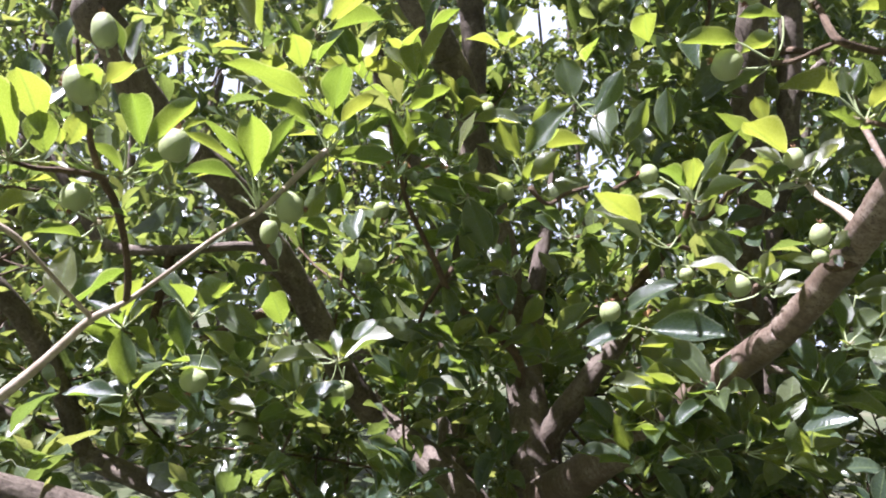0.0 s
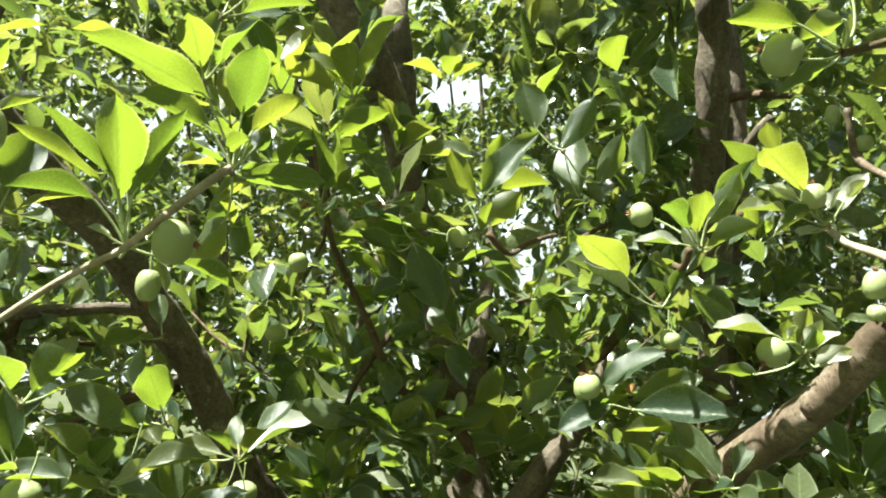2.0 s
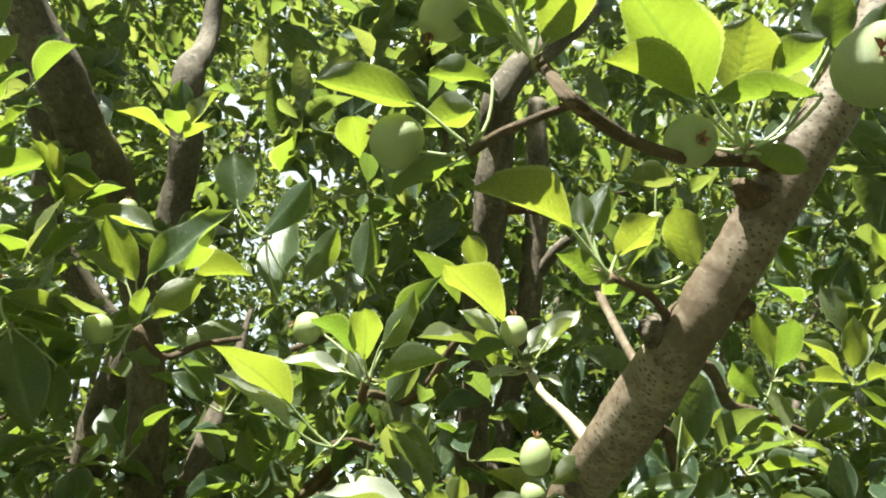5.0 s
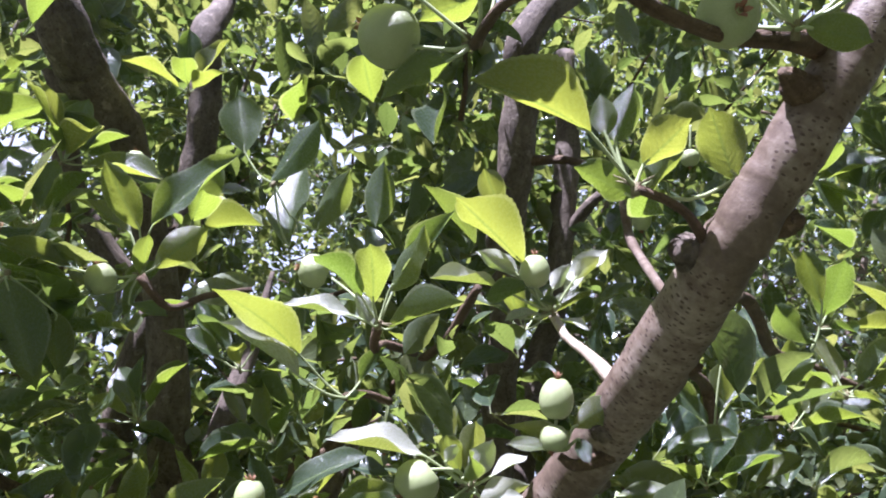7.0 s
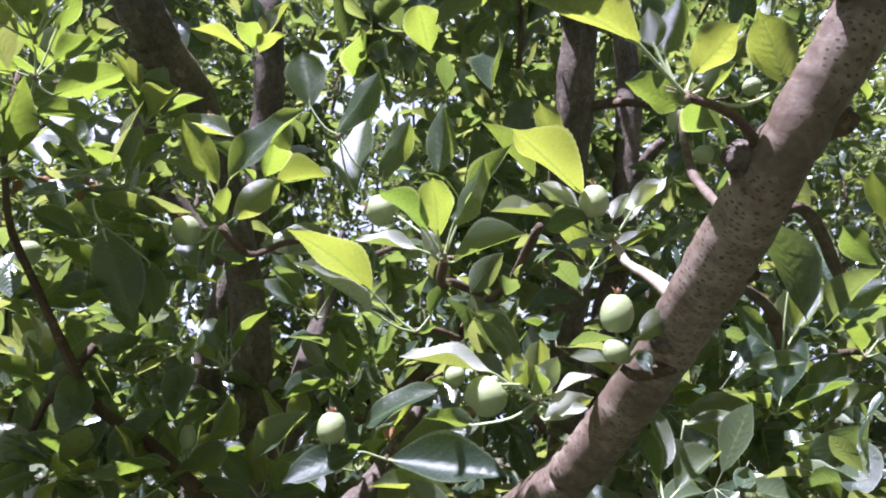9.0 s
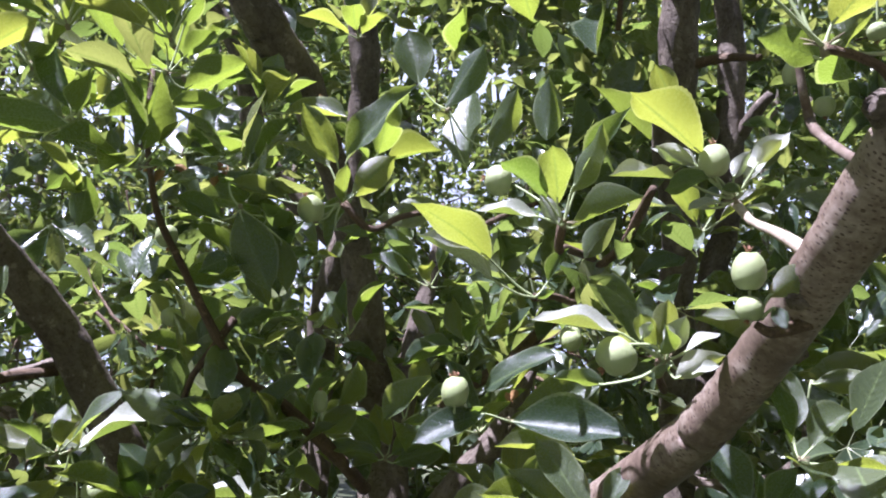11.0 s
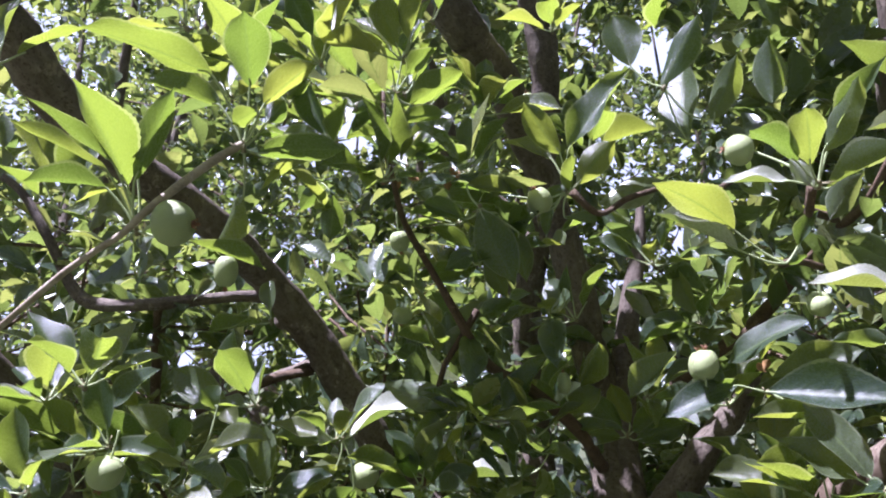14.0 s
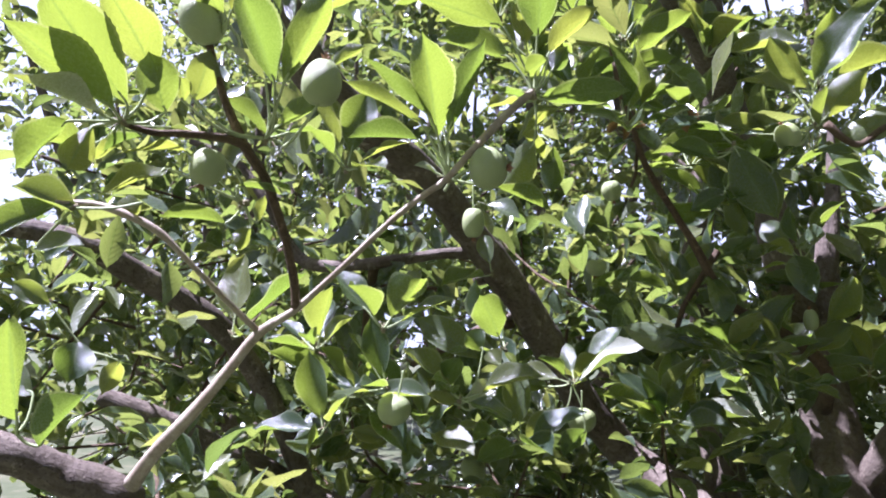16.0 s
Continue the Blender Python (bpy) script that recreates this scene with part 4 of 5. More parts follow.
spray(apple_tree, (-0.087, 0.911, 1.695), [((-0.109, 0.885, 1.761), (-0.195, 0.803, 1.786), 0.053, (-0.057, 0.339, 0.939)), ((-0.080, 0.905, 1.754), (-0.051, 0.851, 1.802), 0.047, (-0.419, 0.475, 0.774)), ((-0.110, 0.902, 1.736), (-0.176, 0.866, 1.756), 0.034, (-0.080, 0.614, 0.785)), ((-0.073, 0.920, 1.741), (-0.022, 0.926, 1.781), 0.034, (-0.615, 0.280, 0.737)), ((-0.070, 0.907, 1.730), (-0.091, 0.896, 1.714), 0.026, (-0.669, 0.269, 0.693)), ((-0.076, 0.920, 1.691), (0.001, 0.957, 1.699), 0.038, (-0.322, 0.504, 0.802)), ((-0.092, 0.923, 1.650), (-0.152, 0.959, 1.605), 0.037, (0.445, 0.887, 0.122)), ((-0.071, 0.924, 1.724), (-0.057, 0.932, 1.749), 0.023, (-0.662, 0.738, 0.132))], sunlit=1)
spray(apple_tree, (-0.066, 1.198, 1.858), [((-0.111, 1.165, 1.876), (-0.137, 1.054, 1.920), 0.054, (-0.063, 0.382, 0.922)), ((-0.066, 1.187, 1.887), (-0.063, 1.124, 1.916), 0.044, (-0.450, 0.364, 0.815)), ((-0.055, 1.199, 1.923), (-0.030, 1.169, 1.971), 0.032, (-0.284, 0.738, 0.611)), ((-0.050, 1.201, 1.882), (-0.001, 1.186, 1.911), 0.031, (-0.398, 0.333, 0.855)), ((-0.077, 1.185, 1.863), (-0.101, 1.168, 1.851), 0.022, (-0.596, 0.297, 0.746)), ((-0.051, 1.216, 1.847), (0.024, 1.227, 1.892), 0.048, (-0.512, 0.404, 0.758)), ((-0.073, 1.206, 1.829), (-0.132, 1.192, 1.835), 0.032, (-0.053, 0.570, 0.820)), ((-0.060, 1.207, 1.820), (0.001, 1.222, 1.830), 0.033, (-0.269, 0.490, 0.829))], sunlit=1)
spray(apple_tree, (-0.191, 1.250, 1.739), [((-0.188, 1.253, 1.735), (-0.198, 1.268, 1.668), 0.039, (-0.474, 0.840, 0.265)), ((-0.207, 1.251, 1.754), (-0.254, 1.266, 1.716), 0.029, (-0.196, 0.809, 0.554))])
spray(apple_tree, (0.075, 1.156, 1.680), [((0.077, 1.151, 1.675), (0.115, 1.177, 1.591), 0.053, (-0.262, 0.949, 0.173)), ((0.113, 1.187, 1.655), (0.115, 1.228, 1.597), 0.032, (-0.262, 0.790, 0.555)), ((0.058, 1.154, 1.709), (0.109, 1.202, 1.706), 0.031, (0.637, -0.672, 0.378)), ((0.057, 1.157, 1.667), (0.003, 1.143, 1.688), 0.027, (0.306, -0.941, 0.146)), ((0.060, 1.175, 1.627), (0.014, 1.199, 1.611), 0.029, (0.286, 0.845, 0.452))])
spray(apple_tree, (-0.252, 1.063, 1.364), [((-0.278, 1.050, 1.378), (-0.232, 1.028, 1.424), 0.031, (-0.224, 0.782, 0.581)), ((-0.251, 1.057, 1.364), (-0.273, 1.019, 1.380), 0.020, (-0.589, 0.570, 0.573)), ((-0.224, 1.074, 1.432), (-0.245, 1.066, 1.455), 0.034, (-0.084, 0.961, 0.265)), ((-0.207, 1.088, 1.412), (-0.225, 1.092, 1.431), 0.025, (0.319, -0.825, 0.466))], sunlit=1)
spray(apple_tree, (-0.252, 1.063, 1.364), [((-0.240, 1.069, 1.357), (-0.215, 1.097, 1.394), 0.032, (0.627, -0.761, 0.164))], sunlit=1, young=1)
spray(apple_tree, (-0.369, 1.129, 1.415), [((-0.276, 1.168, 1.418), (-0.370, 1.155, 1.476), 0.049, (0.297, -0.914, 0.276)), ((-0.419, 1.096, 1.420), (-0.333, 1.094, 1.476), 0.045, (-0.262, -0.892, 0.368)), ((-0.368, 1.116, 1.375), (-0.398, 1.042, 1.425), 0.041, (0.948, -0.266, 0.177)), ((-0.457, 1.070, 1.375), (-0.495, 0.976, 1.429), 0.051, (0.853, -0.037, 0.520)), ((-0.444, 1.078, 1.365), (-0.470, 1.004, 1.370), 0.035, (0.547, -0.142, 0.825)), ((-0.390, 1.118, 1.422), (-0.414, 1.097, 1.460), 0.023, (0.697, -0.716, 0.033))])
apple(apple_tree, (-0.305, 0.993, 1.361), 0.0404, 0.0378, (-0.294, -0.079, -0.953), None)
spray(apple_tree, (-0.442, 1.077, 1.318), [((-0.448, 1.071, 1.340), (-0.498, 1.060, 1.301), 0.030, (-0.367, 0.902, 0.227)), ((-0.427, 1.077, 1.319), (-0.376, 1.087, 1.308), 0.025, (0.253, -0.916, 0.311)), ((-0.449, 1.076, 1.347), (-0.476, 1.067, 1.390), 0.023, (0.655, -0.711, 0.255)), ((-0.429, 1.086, 1.340), (-0.384, 1.123, 1.332), 0.026, (0.507, -0.447, 0.737))])
spray(apple_tree, (-0.194, 1.331, 1.377), [((-0.188, 1.339, 1.385), (-0.200, 1.313, 1.424), 0.031, (-0.629, 0.722, 0.287)), ((-0.233, 1.332, 1.370), (-0.314, 1.328, 1.374), 0.046, (-0.019, 0.882, 0.471)), ((-0.203, 1.334, 1.338), (-0.280, 1.350, 1.278), 0.048, (-0.380, 0.646, 0.663)), ((-0.176, 1.340, 1.306), (-0.213, 1.342, 1.261), 0.045, (-0.594, 0.624, 0.508))], sunlit=1)
spray(apple_tree, (-0.194, 1.331, 1.377), [((-0.183, 1.329, 1.380), (-0.082, 1.381, 1.436), 0.055, (-0.042, -0.691, 0.722))], sunlit=1, young=1)
spray(apple_tree, (0.058, 1.454, 1.327), [((0.051, 1.445, 1.363), (0.013, 1.421, 1.371), 0.043, (-0.375, 0.757, 0.536)), ((0.090, 1.469, 1.363), (0.059, 1.450, 1.384), 0.037, (-0.110, 0.823, 0.558))], sunlit=1)
spray(apple_tree, (0.058, 1.454, 1.327), [((0.060, 1.448, 1.328), (-0.056, 1.381, 1.324), 0.047, (0.205, -0.410, 0.889))], sunlit=1, young=1)
spray(apple_tree, (0.210, 1.446, 1.398), [((0.203, 1.441, 1.406), (0.160, 1.409, 1.454), 0.036, (-0.407, 0.881, 0.240)), ((0.217, 1.458, 1.402), (0.255, 1.487, 1.439), 0.037, (0.347, -0.880, 0.323)), ((0.202, 1.443, 1.394), (0.119, 1.405, 1.400), 0.040, (0.405, -0.826, 0.393)), ((0.221, 1.452, 1.391), (0.294, 1.476, 1.418), 0.036, (0.259, -0.954, 0.149)), ((0.213, 1.458, 1.414), (0.185, 1.460, 1.471), 0.034, (0.088, -0.993, 0.081))])
apple(apple_tree, (0.323, 1.254, 1.502), 0.0303, 0.0343, (-0.009, -0.054, 0.999), None)
apple(apple_tree, (0.454, 1.336, 1.579), 0.0275, 0.0316, (-0.030, 0.145, -0.989), None)
# near leaves at the sunny edge
spray(apple_tree, (-0.304, 0.601, 1.615), [((-0.298, 0.589, 1.620), (-0.282, 0.495, 1.650), 0.037, (-0.480, 0.192, 0.856)), ((-0.299, 0.601, 1.628), (-0.271, 0.512, 1.678), 0.046, (-0.479, 0.314, 0.820)), ((-0.283, 0.610, 1.653), (-0.257, 0.547, 1.689), 0.040, (-0.442, 0.306, 0.843)), ((-0.309, 0.561, 1.605), (-0.307, 0.525, 1.562), 0.032, (-0.832, -0.447, 0.329)), ((-0.317, 0.586, 1.609), (-0.315, 0.567, 1.571), 0.026, (-0.888, 0.394, -0.239)), ((-0.283, 0.623, 1.625), (-0.274, 0.598, 1.664), 0.035, (-0.652, 0.544, 0.528)), ((-0.339, 0.595, 1.598), (-0.321, 0.529, 1.588), 0.029, (-0.319, -0.225, 0.921)), ((-0.323, 0.615, 1.603), (-0.327, 0.584, 1.576), 0.020, (-0.593, -0.474, 0.651)), ((-0.313, 0.626, 1.611), (-0.316, 0.594, 1.591), 0.015, (-0.589, -0.385, 0.710))], sunlit=1)
spray(apple_tree, (-0.304, 0.601, 1.615), [((-0.303, 0.585, 1.615), (-0.282, 0.498, 1.616), 0.030, (0.600, 0.146, 0.787)), ((-0.298, 0.640, 1.620), (-0.276, 0.653, 1.616), 0.012, (0.396, -0.408, 0.822))], sunlit=1, young=1)
spray(apple_tree, (-0.247, 0.697, 1.618), [((-0.185, 0.639, 1.636), (-0.158, 0.575, 1.673), 0.033, (-0.368, 0.350, 0.861)), ((-0.180, 0.643, 1.637), (-0.112, 0.612, 1.680), 0.026, (-0.346, 0.416, 0.841)), ((-0.232, 0.694, 1.625), (-0.177, 0.692, 1.641), 0.021, (-0.251, 0.413, 0.875)), ((-0.274, 0.644, 1.640), (-0.250, 0.636, 1.675), 0.027, (-0.632, 0.542, 0.554)), ((-0.246, 0.696, 1.622), (-0.264, 0.667, 1.649), 0.021, (0.027, 0.663, 0.748)), ((-0.183, 0.701, 1.670), (-0.155, 0.713, 1.687), 0.012, (-0.600, 0.361, 0.714)), ((-0.280, 0.638, 1.638), (-0.270, 0.625, 1.653), 0.015, (-0.515, 0.465, 0.720)), ((-0.238, 0.715, 1.626), (-0.226, 0.738, 1.632), 0.012, (0.175, -0.328, 0.928))], sunlit=1)
spray(apple_tree, (-0.247, 0.697, 1.618), [((-0.238, 0.685, 1.662), (-0.242, 0.641, 1.681), 0.031, (0.828, 0.155, 0.539)), ((-0.237, 0.707, 1.614), (-0.247, 0.703, 1.597), 0.012, (0.156, -0.982, 0.110))], sunlit=1, young=1)
spray(apple_tree, (-0.240, 0.639, 1.687), [((-0.237, 0.635, 1.699), (-0.224, 0.593, 1.708), 0.024, (-0.337, 0.109, 0.935)), ((-0.231, 0.638, 1.703), (-0.190, 0.622, 1.718), 0.026, (-0.206, 0.309, 0.928))], sunlit=1)
spray(apple_tree, (-0.274, 0.701, 1.565), [((-0.286, 0.693, 1.547), (-0.298, 0.634, 1.545), 0.015, (-0.269, 0.011, 0.963)), ((-0.271, 0.708, 1.546), (-0.274, 0.696, 1.523), 0.017, (-0.976, 0.218, -0.002)), ((-0.274, 0.718, 1.550), (-0.267, 0.720, 1.575), 0.011, (-0.802, 0.557, 0.216)), ((-0.293, 0.654, 1.602), (-0.296, 0.590, 1.585), 0.016, (-0.189, -0.236, 0.953)), ((-0.304, 0.647, 1.587), (-0.306, 0.587, 1.555), 0.027, (0.344, -0.446, 0.826)), ((-0.276, 0.695, 1.579), (-0.256, 0.730, 1.576), 0.013, (0.227, -0.041, 0.973))])
apple(apple_tree, (-0.175, 0.681, 1.649), 0.0311, 0.0382, (0.161, 0.011, 0.987), (-0.250, 0.714, 1.610))
apple(apple_tree, (-0.268, 0.654, 1.586), 0.0282, 0.0319, (-0.258, -0.121, -0.958), (-0.281, 0.714, 1.573))
spray(apple_tree, (-0.401, 0.595, 1.374), [((-0.394, 0.590, 1.386), (-0.324, 0.538, 1.463), 0.051, (-0.797, -0.312, 0.517)), ((-0.386, 0.604, 1.365), (-0.325, 0.599, 1.408), 0.031, (-0.579, -0.045, 0.814)), ((-0.403, 0.607, 1.404), (-0.454, 0.594, 1.430), 0.032, (0.420, -0.805, 0.418))], sunlit=1)
spray(apple_tree, (-0.725, 0.869, 1.430), [((-0.731, 0.864, 1.441), (-0.717, 0.843, 1.387), 0.054, (0.803, -0.459, 0.380)), ((-0.762, 0.840, 1.491), (-0.803, 0.809, 1.521), 0.031, (0.657, -0.741, 0.139)), ((-0.690, 0.897, 1.415), (-0.731, 0.903, 1.367), 0.031, (-0.516, 0.671, 0.532))])
spray(apple_tree, (-0.427, 0.646, 1.565), [((-0.423, 0.650, 1.557), (-0.472, 0.615, 1.584), 0.029, (0.643, -0.394, 0.657)), ((-0.435, 0.635, 1.566), (-0.487, 0.598, 1.537), 0.031, (0.449, -0.850, 0.274)), ((-0.378, 0.679, 1.571), (-0.414, 0.677, 1.568), 0.021, (-0.090, 0.944, 0.318)), ((-0.451, 0.628, 1.528), (-0.392, 0.636, 1.528), 0.025, (0.103, -0.697, 0.710))])
spray(apple_tree, (-0.430, 1.073, 1.375), [((-0.402, 1.088, 1.375), (-0.486, 1.038, 1.391), 0.040, (0.381, -0.372, 0.847)), ((-0.446, 1.070, 1.335), (-0.505, 1.045, 1.303), 0.048, (-0.379, 0.926, 0.010)), ((-0.475, 1.053, 1.414), (-0.530, 1.044, 1.425), 0.032, (0.193, -0.969, 0.152)), ((-0.377, 1.109, 1.320), (-0.429, 1.088, 1.296), 0.032, (0.367, -0.929, 0.053))])
apple(apple_tree, (-0.408, 1.418, 1.211), 0.0444, 0.0505, (0.198, 0.239, -0.951), None)
apple(apple_tree, (-0.217, 1.452, 1.305), 0.0485, 0.0427, (-0.056, 0.105, -0.993), None)
apple(apple_tree, (-0.252, 1.105, 1.602), 0.0307, 0.0430, (-0.056, 0.105, -0.993), None)
spray(apple_tree, (0.193, 1.832, 1.433), [((0.184, 1.826, 1.444), (0.138, 1.792, 1.476), 0.044, (-0.424, 0.854, 0.301)), ((0.211, 1.843, 1.427), (0.259, 1.862, 1.455), 0.039, (0.262, -0.947, 0.188)), ((0.183, 1.827, 1.427), (0.105, 1.792, 1.400), 0.040, (0.319, -0.909, 0.266))])
apple(apple_tree, (-0.255, 0.631, 1.700), 0.0421, 0.0339, (-0.956, -0.291, 0.046), (-0.248, 0.665, 1.680))
apple(apple_tree, (-0.254, 0.656, 1.768), 0.0280, 0.0390, (-0.136, -0.111, 0.984), None)
# leaves and fruit under the high spur
spray(apple_tree, (0.489, 0.776, 1.833), [((0.444, 0.762, 1.869), (0.360, 0.741, 1.860), 0.038, (-0.123, 0.100, 0.987)), ((0.468, 0.765, 1.867), (0.429, 0.733, 1.878), 0.035, (0.163, 0.140, 0.977)), ((0.473, 0.773, 1.868), (0.483, 0.731, 1.906), 0.029, (0.239, 0.685, 0.688)), ((0.494, 0.772, 1.843), (0.511, 0.733, 1.865), 0.040, (-0.184, 0.424, 0.887)), ((0.475, 0.763, 1.857), (0.475, 0.724, 1.865), 0.020, (0.305, 0.172, 0.937)), ((0.471, 0.769, 1.843), (0.434, 0.758, 1.837), 0.021, (-0.263, 0.327, 0.908)), ((0.500, 0.762, 1.896), (0.520, 0.768, 1.915), 0.026, (-0.667, 0.511, 0.542))], sunlit=1)
apple(apple_tree, (0.430, 0.770, 1.848), 0.0318, 0.0326, (-0.433, 0.155, -0.888), (0.480, 0.776, 1.837))
spray(apple_tree, (0.461, 0.804, 1.780), [((0.424, 0.798, 1.800), (0.359, 0.785, 1.796), 0.030, (-0.129, 0.441, 0.888)), ((0.460, 0.796, 1.804), (0.429, 0.814, 1.794), 0.028, (-0.023, 0.469, 0.883)), ((0.452, 0.806, 1.770), (0.414, 0.828, 1.749), 0.021, (-0.228, 0.419, 0.879)), ((0.469, 0.800, 1.828), (0.427, 0.827, 1.842), 0.023, (0.395, 0.110, 0.912))], sunlit=1)
apple(apple_tree, (0.414, 0.812, 1.780), 0.0361, 0.0336, (-0.926, 0.148, 0.348), (0.459, 0.805, 1.778))
spray(apple_tree, (0.616, 0.753, 1.783), [((0.587, 0.745, 1.811), (0.517, 0.698, 1.834), 0.058, (0.257, 0.094, 0.962)), ((0.603, 0.747, 1.815), (0.596, 0.711, 1.845), 0.043, (0.416, 0.531, 0.738)), ((0.579, 0.743, 1.803), (0.513, 0.718, 1.800), 0.031, (-0.053, 0.014, 0.998)), ((0.619, 0.739, 1.822), (0.640, 0.710, 1.839), 0.029, (0.030, 0.523, 0.852)), ((0.646, 0.725, 1.811), (0.572, 0.719, 1.790), 0.023, (-0.284, 0.218, 0.934)), ((0.616, 0.745, 1.779), (0.640, 0.731, 1.766), 0.021, (0.575, 0.278, 0.769)), ((0.658, 0.733, 1.850), (0.652, 0.713, 1.885), 0.026, (0.515, 0.711, 0.479)), ((0.680, 0.728, 1.842), (0.678, 0.706, 1.871), 0.025, (0.543, 0.645, 0.538))], sunlit=1)
apple(apple_tree, (0.579, 0.749, 1.781), 0.0307, 0.0275, (-0.049, -0.914, -0.402), (0.614, 0.753, 1.783))
apple(apple_tree, (0.590, 0.620, 1.751), 0.0336, 0.0324, (-0.484, -0.843, -0.235), None)
spray(apple_tree, (0.647, 0.652, 1.779), [((0.654, 0.648, 1.770), (0.687, 0.651, 1.719), 0.031, (0.598, 0.668, 0.442)), ((0.658, 0.657, 1.779), (0.671, 0.679, 1.761), 0.021, (0.478, 0.387, 0.788))])
# unseen side branch and tufts, added overhead to shade the upper bough
bough(apple_tree, "branch", [(0.735, 0.705, 2.060, 0.0080), (0.660, 0.690, 2.120, 0.0060), (0.600, 0.715, 2.100, 0.0048), (0.550, 0.750, 2.030, 0.0040), (0.520, 0.800, 1.985, 0.0028)])
for k, at in enumerate(((0.528, 0.790, 1.990), (0.553, 0.748, 2.035), (0.585, 0.725, 2.085), (0.620, 0.700, 2.115), (0.655, 0.690, 2.130))):
    tuft(apple_tree, at, (-0.15 + 0.1 * k, -0.1, 0.9), 7, 300 + k, 0.075)
bough(apple_tree, "spur", [(0.656, 0.792, 1.806, 0.0091), (0.625, 0.771, 1.790, 0.0060), (0.580, 0.752, 1.771, 0.0040), (0.542, 0.734, 1.764, 0.0038), (0.512, 0.718, 1.764, 0.0037), (0.491, 0.709, 1.769, 0.0036), (0.498, 0.776, 1.828, 0.0043), (0.491, 0.775, 1.833, 0.0043)])
bough(apple_tree, "spur", [(0.497, 0.714, 1.768, 0.0025), (0.481, 0.729, 1.764, 0.0026), (0.466, 0.744, 1.760, 0.0027), (0.461, 0.805, 1.779, 0.0034)])
# places where the sun reaches the wood
SUNNY += [Vector((-0.336, 0.792, 1.454)), Vector((-0.299, 0.798, 1.475)), Vector((-0.251, 0.807, 1.514)), Vector((-0.200, 0.818, 1.559)), Vector((-0.172, 0.824, 1.581)), Vector((-0.349, 0.757, 1.486)), Vector((-0.364, 0.721, 1.522)), Vector((-0.427, 0.799, 1.377)), Vector((-0.620, 0.772, 1.299)), Vector((-0.589, 0.816, 1.269)), Vector((-0.643, 0.746, 1.314))]
SUNNY += [Vector((0.513, 1.091, 1.484)), Vector((0.524, 1.072, 1.501)), Vector((0.534, 1.048, 1.514)), Vector((0.546, 1.029, 1.531)), Vector((0.556, 1.009, 1.549)), Vector((0.602, 0.973, 1.635)), Vector((0.574, 0.987, 1.578)), Vector((0.574, 1.020, 1.567)), Vector((0.616, 1.125, 1.688))]
SUNNY += [Vector((-0.356, 1.443, 1.603)), Vector((-0.323, 1.521, 1.483)), Vector((-0.084, 0.822, 1.610)), Vector((-0.365, 1.379, 1.636))]
SUNNY += [Vector((0.496, 1.021, 1.457)), Vector((0.531, 0.972, 1.505)), Vector((-0.439, 0.916, 1.273)), Vector((-0.493, 0.910, 1.230))]
# further spurs of the near tree
SUNNY += [Vector((0.530, 1.140, 1.490)), Vector((0.555, 1.090, 1.535)), Vector((0.592, 0.990, 1.615)), Vector((0.610, 0.930, 1.660)), Vector((0.474, 1.006, 1.555)), Vector((0.567, 1.091, 1.750)), Vector((-0.112, 0.855, 1.625))]
SUNNY += [Vector((0.544, 1.114, 1.730)), Vector((0.620, 1.109, 1.754)), Vector((0.570, 1.108, 1.754)), Vector((0.482, 1.124, 1.558)), Vector((0.558, 1.128, 1.545)), Vector((0.436, 1.290, 1.466)), Vector((0.894, 1.243, 1.521))]
tuft(apple_tree, (0.398, 1.317, 1.366), (0.033, -0.486, 0.961), 6, 1)
tuft(apple_tree, (0.463, 1.234, 1.278), (0.051, -0.584, 0.952), 6, 2)
tuft(apple_tree, (0.540, 1.194, 1.319), (0.478, -0.574, 0.568), 6, 3)
tuft(apple_tree, (0.368, 1.271, 1.244), (-0.308, -0.714, 0.524), 5, 4)
tuft(apple_tree, (0.624, 1.152, 1.391), (0.081, -0.654, 0.645), 6, 5)
tuft(apple_tree, (0.643, 1.098, 1.470), (0.358, -0.503, 0.670), 5, 6)
tuft(apple_tree, (0.578, 1.153, 1.287), (0.486, -0.555, 0.369), 6, 7)
tuft(apple_tree, (-0.009, 1.346, 1.344), (-0.443, -0.536, 0.535), 5, 8)
tuft(apple_tree, (0.102, 1.311, 1.397), (0.354, -0.512, 0.770), 5, 9)
tuft(apple_tree, (0.244, 1.383, 1.456), (0.452, -0.495, 0.775), 5, 10)
tuft(apple_tree, (-0.166, 1.263, 1.382), (0.033, -0.486, 0.961), 6, 11)
tuft(apple_tree, (-0.208, 1.160, 1.309), (0.362, -0.493, 0.571), 5, 12)
tuft(apple_tree, (-0.338, 1.027, 1.385), (0.055, -0.574, 0.853), 6, 13)
tuft(apple_tree, (-0.242, 1.046, 1.373), (0.336, -0.414, 0.778), 5, 14)
tuft(apple_tree, (-0.393, 0.970, 1.335), (-0.254, -0.520, 0.745), 6, 15)
tuft(apple_tree, (-0.279, 0.929, 1.459), (0.416, -0.299, 0.792), 5, 16)
tuft(apple_tree, (-0.434, 0.851, 1.451), (0.037, -0.476, 0.861), 5, 17)
tuft(apple_tree, (-0.318, 0.906, 1.643), (0.336, -0.414, 0.778), 5, 18)
tuft(apple_tree, (-0.349, 0.837, 1.785), (0.234, -0.441, 0.872), 5, 19)
tuft(apple_tree, (-0.084, 1.035, 1.834), (-0.138, -0.600, 0.742), 6, 20)
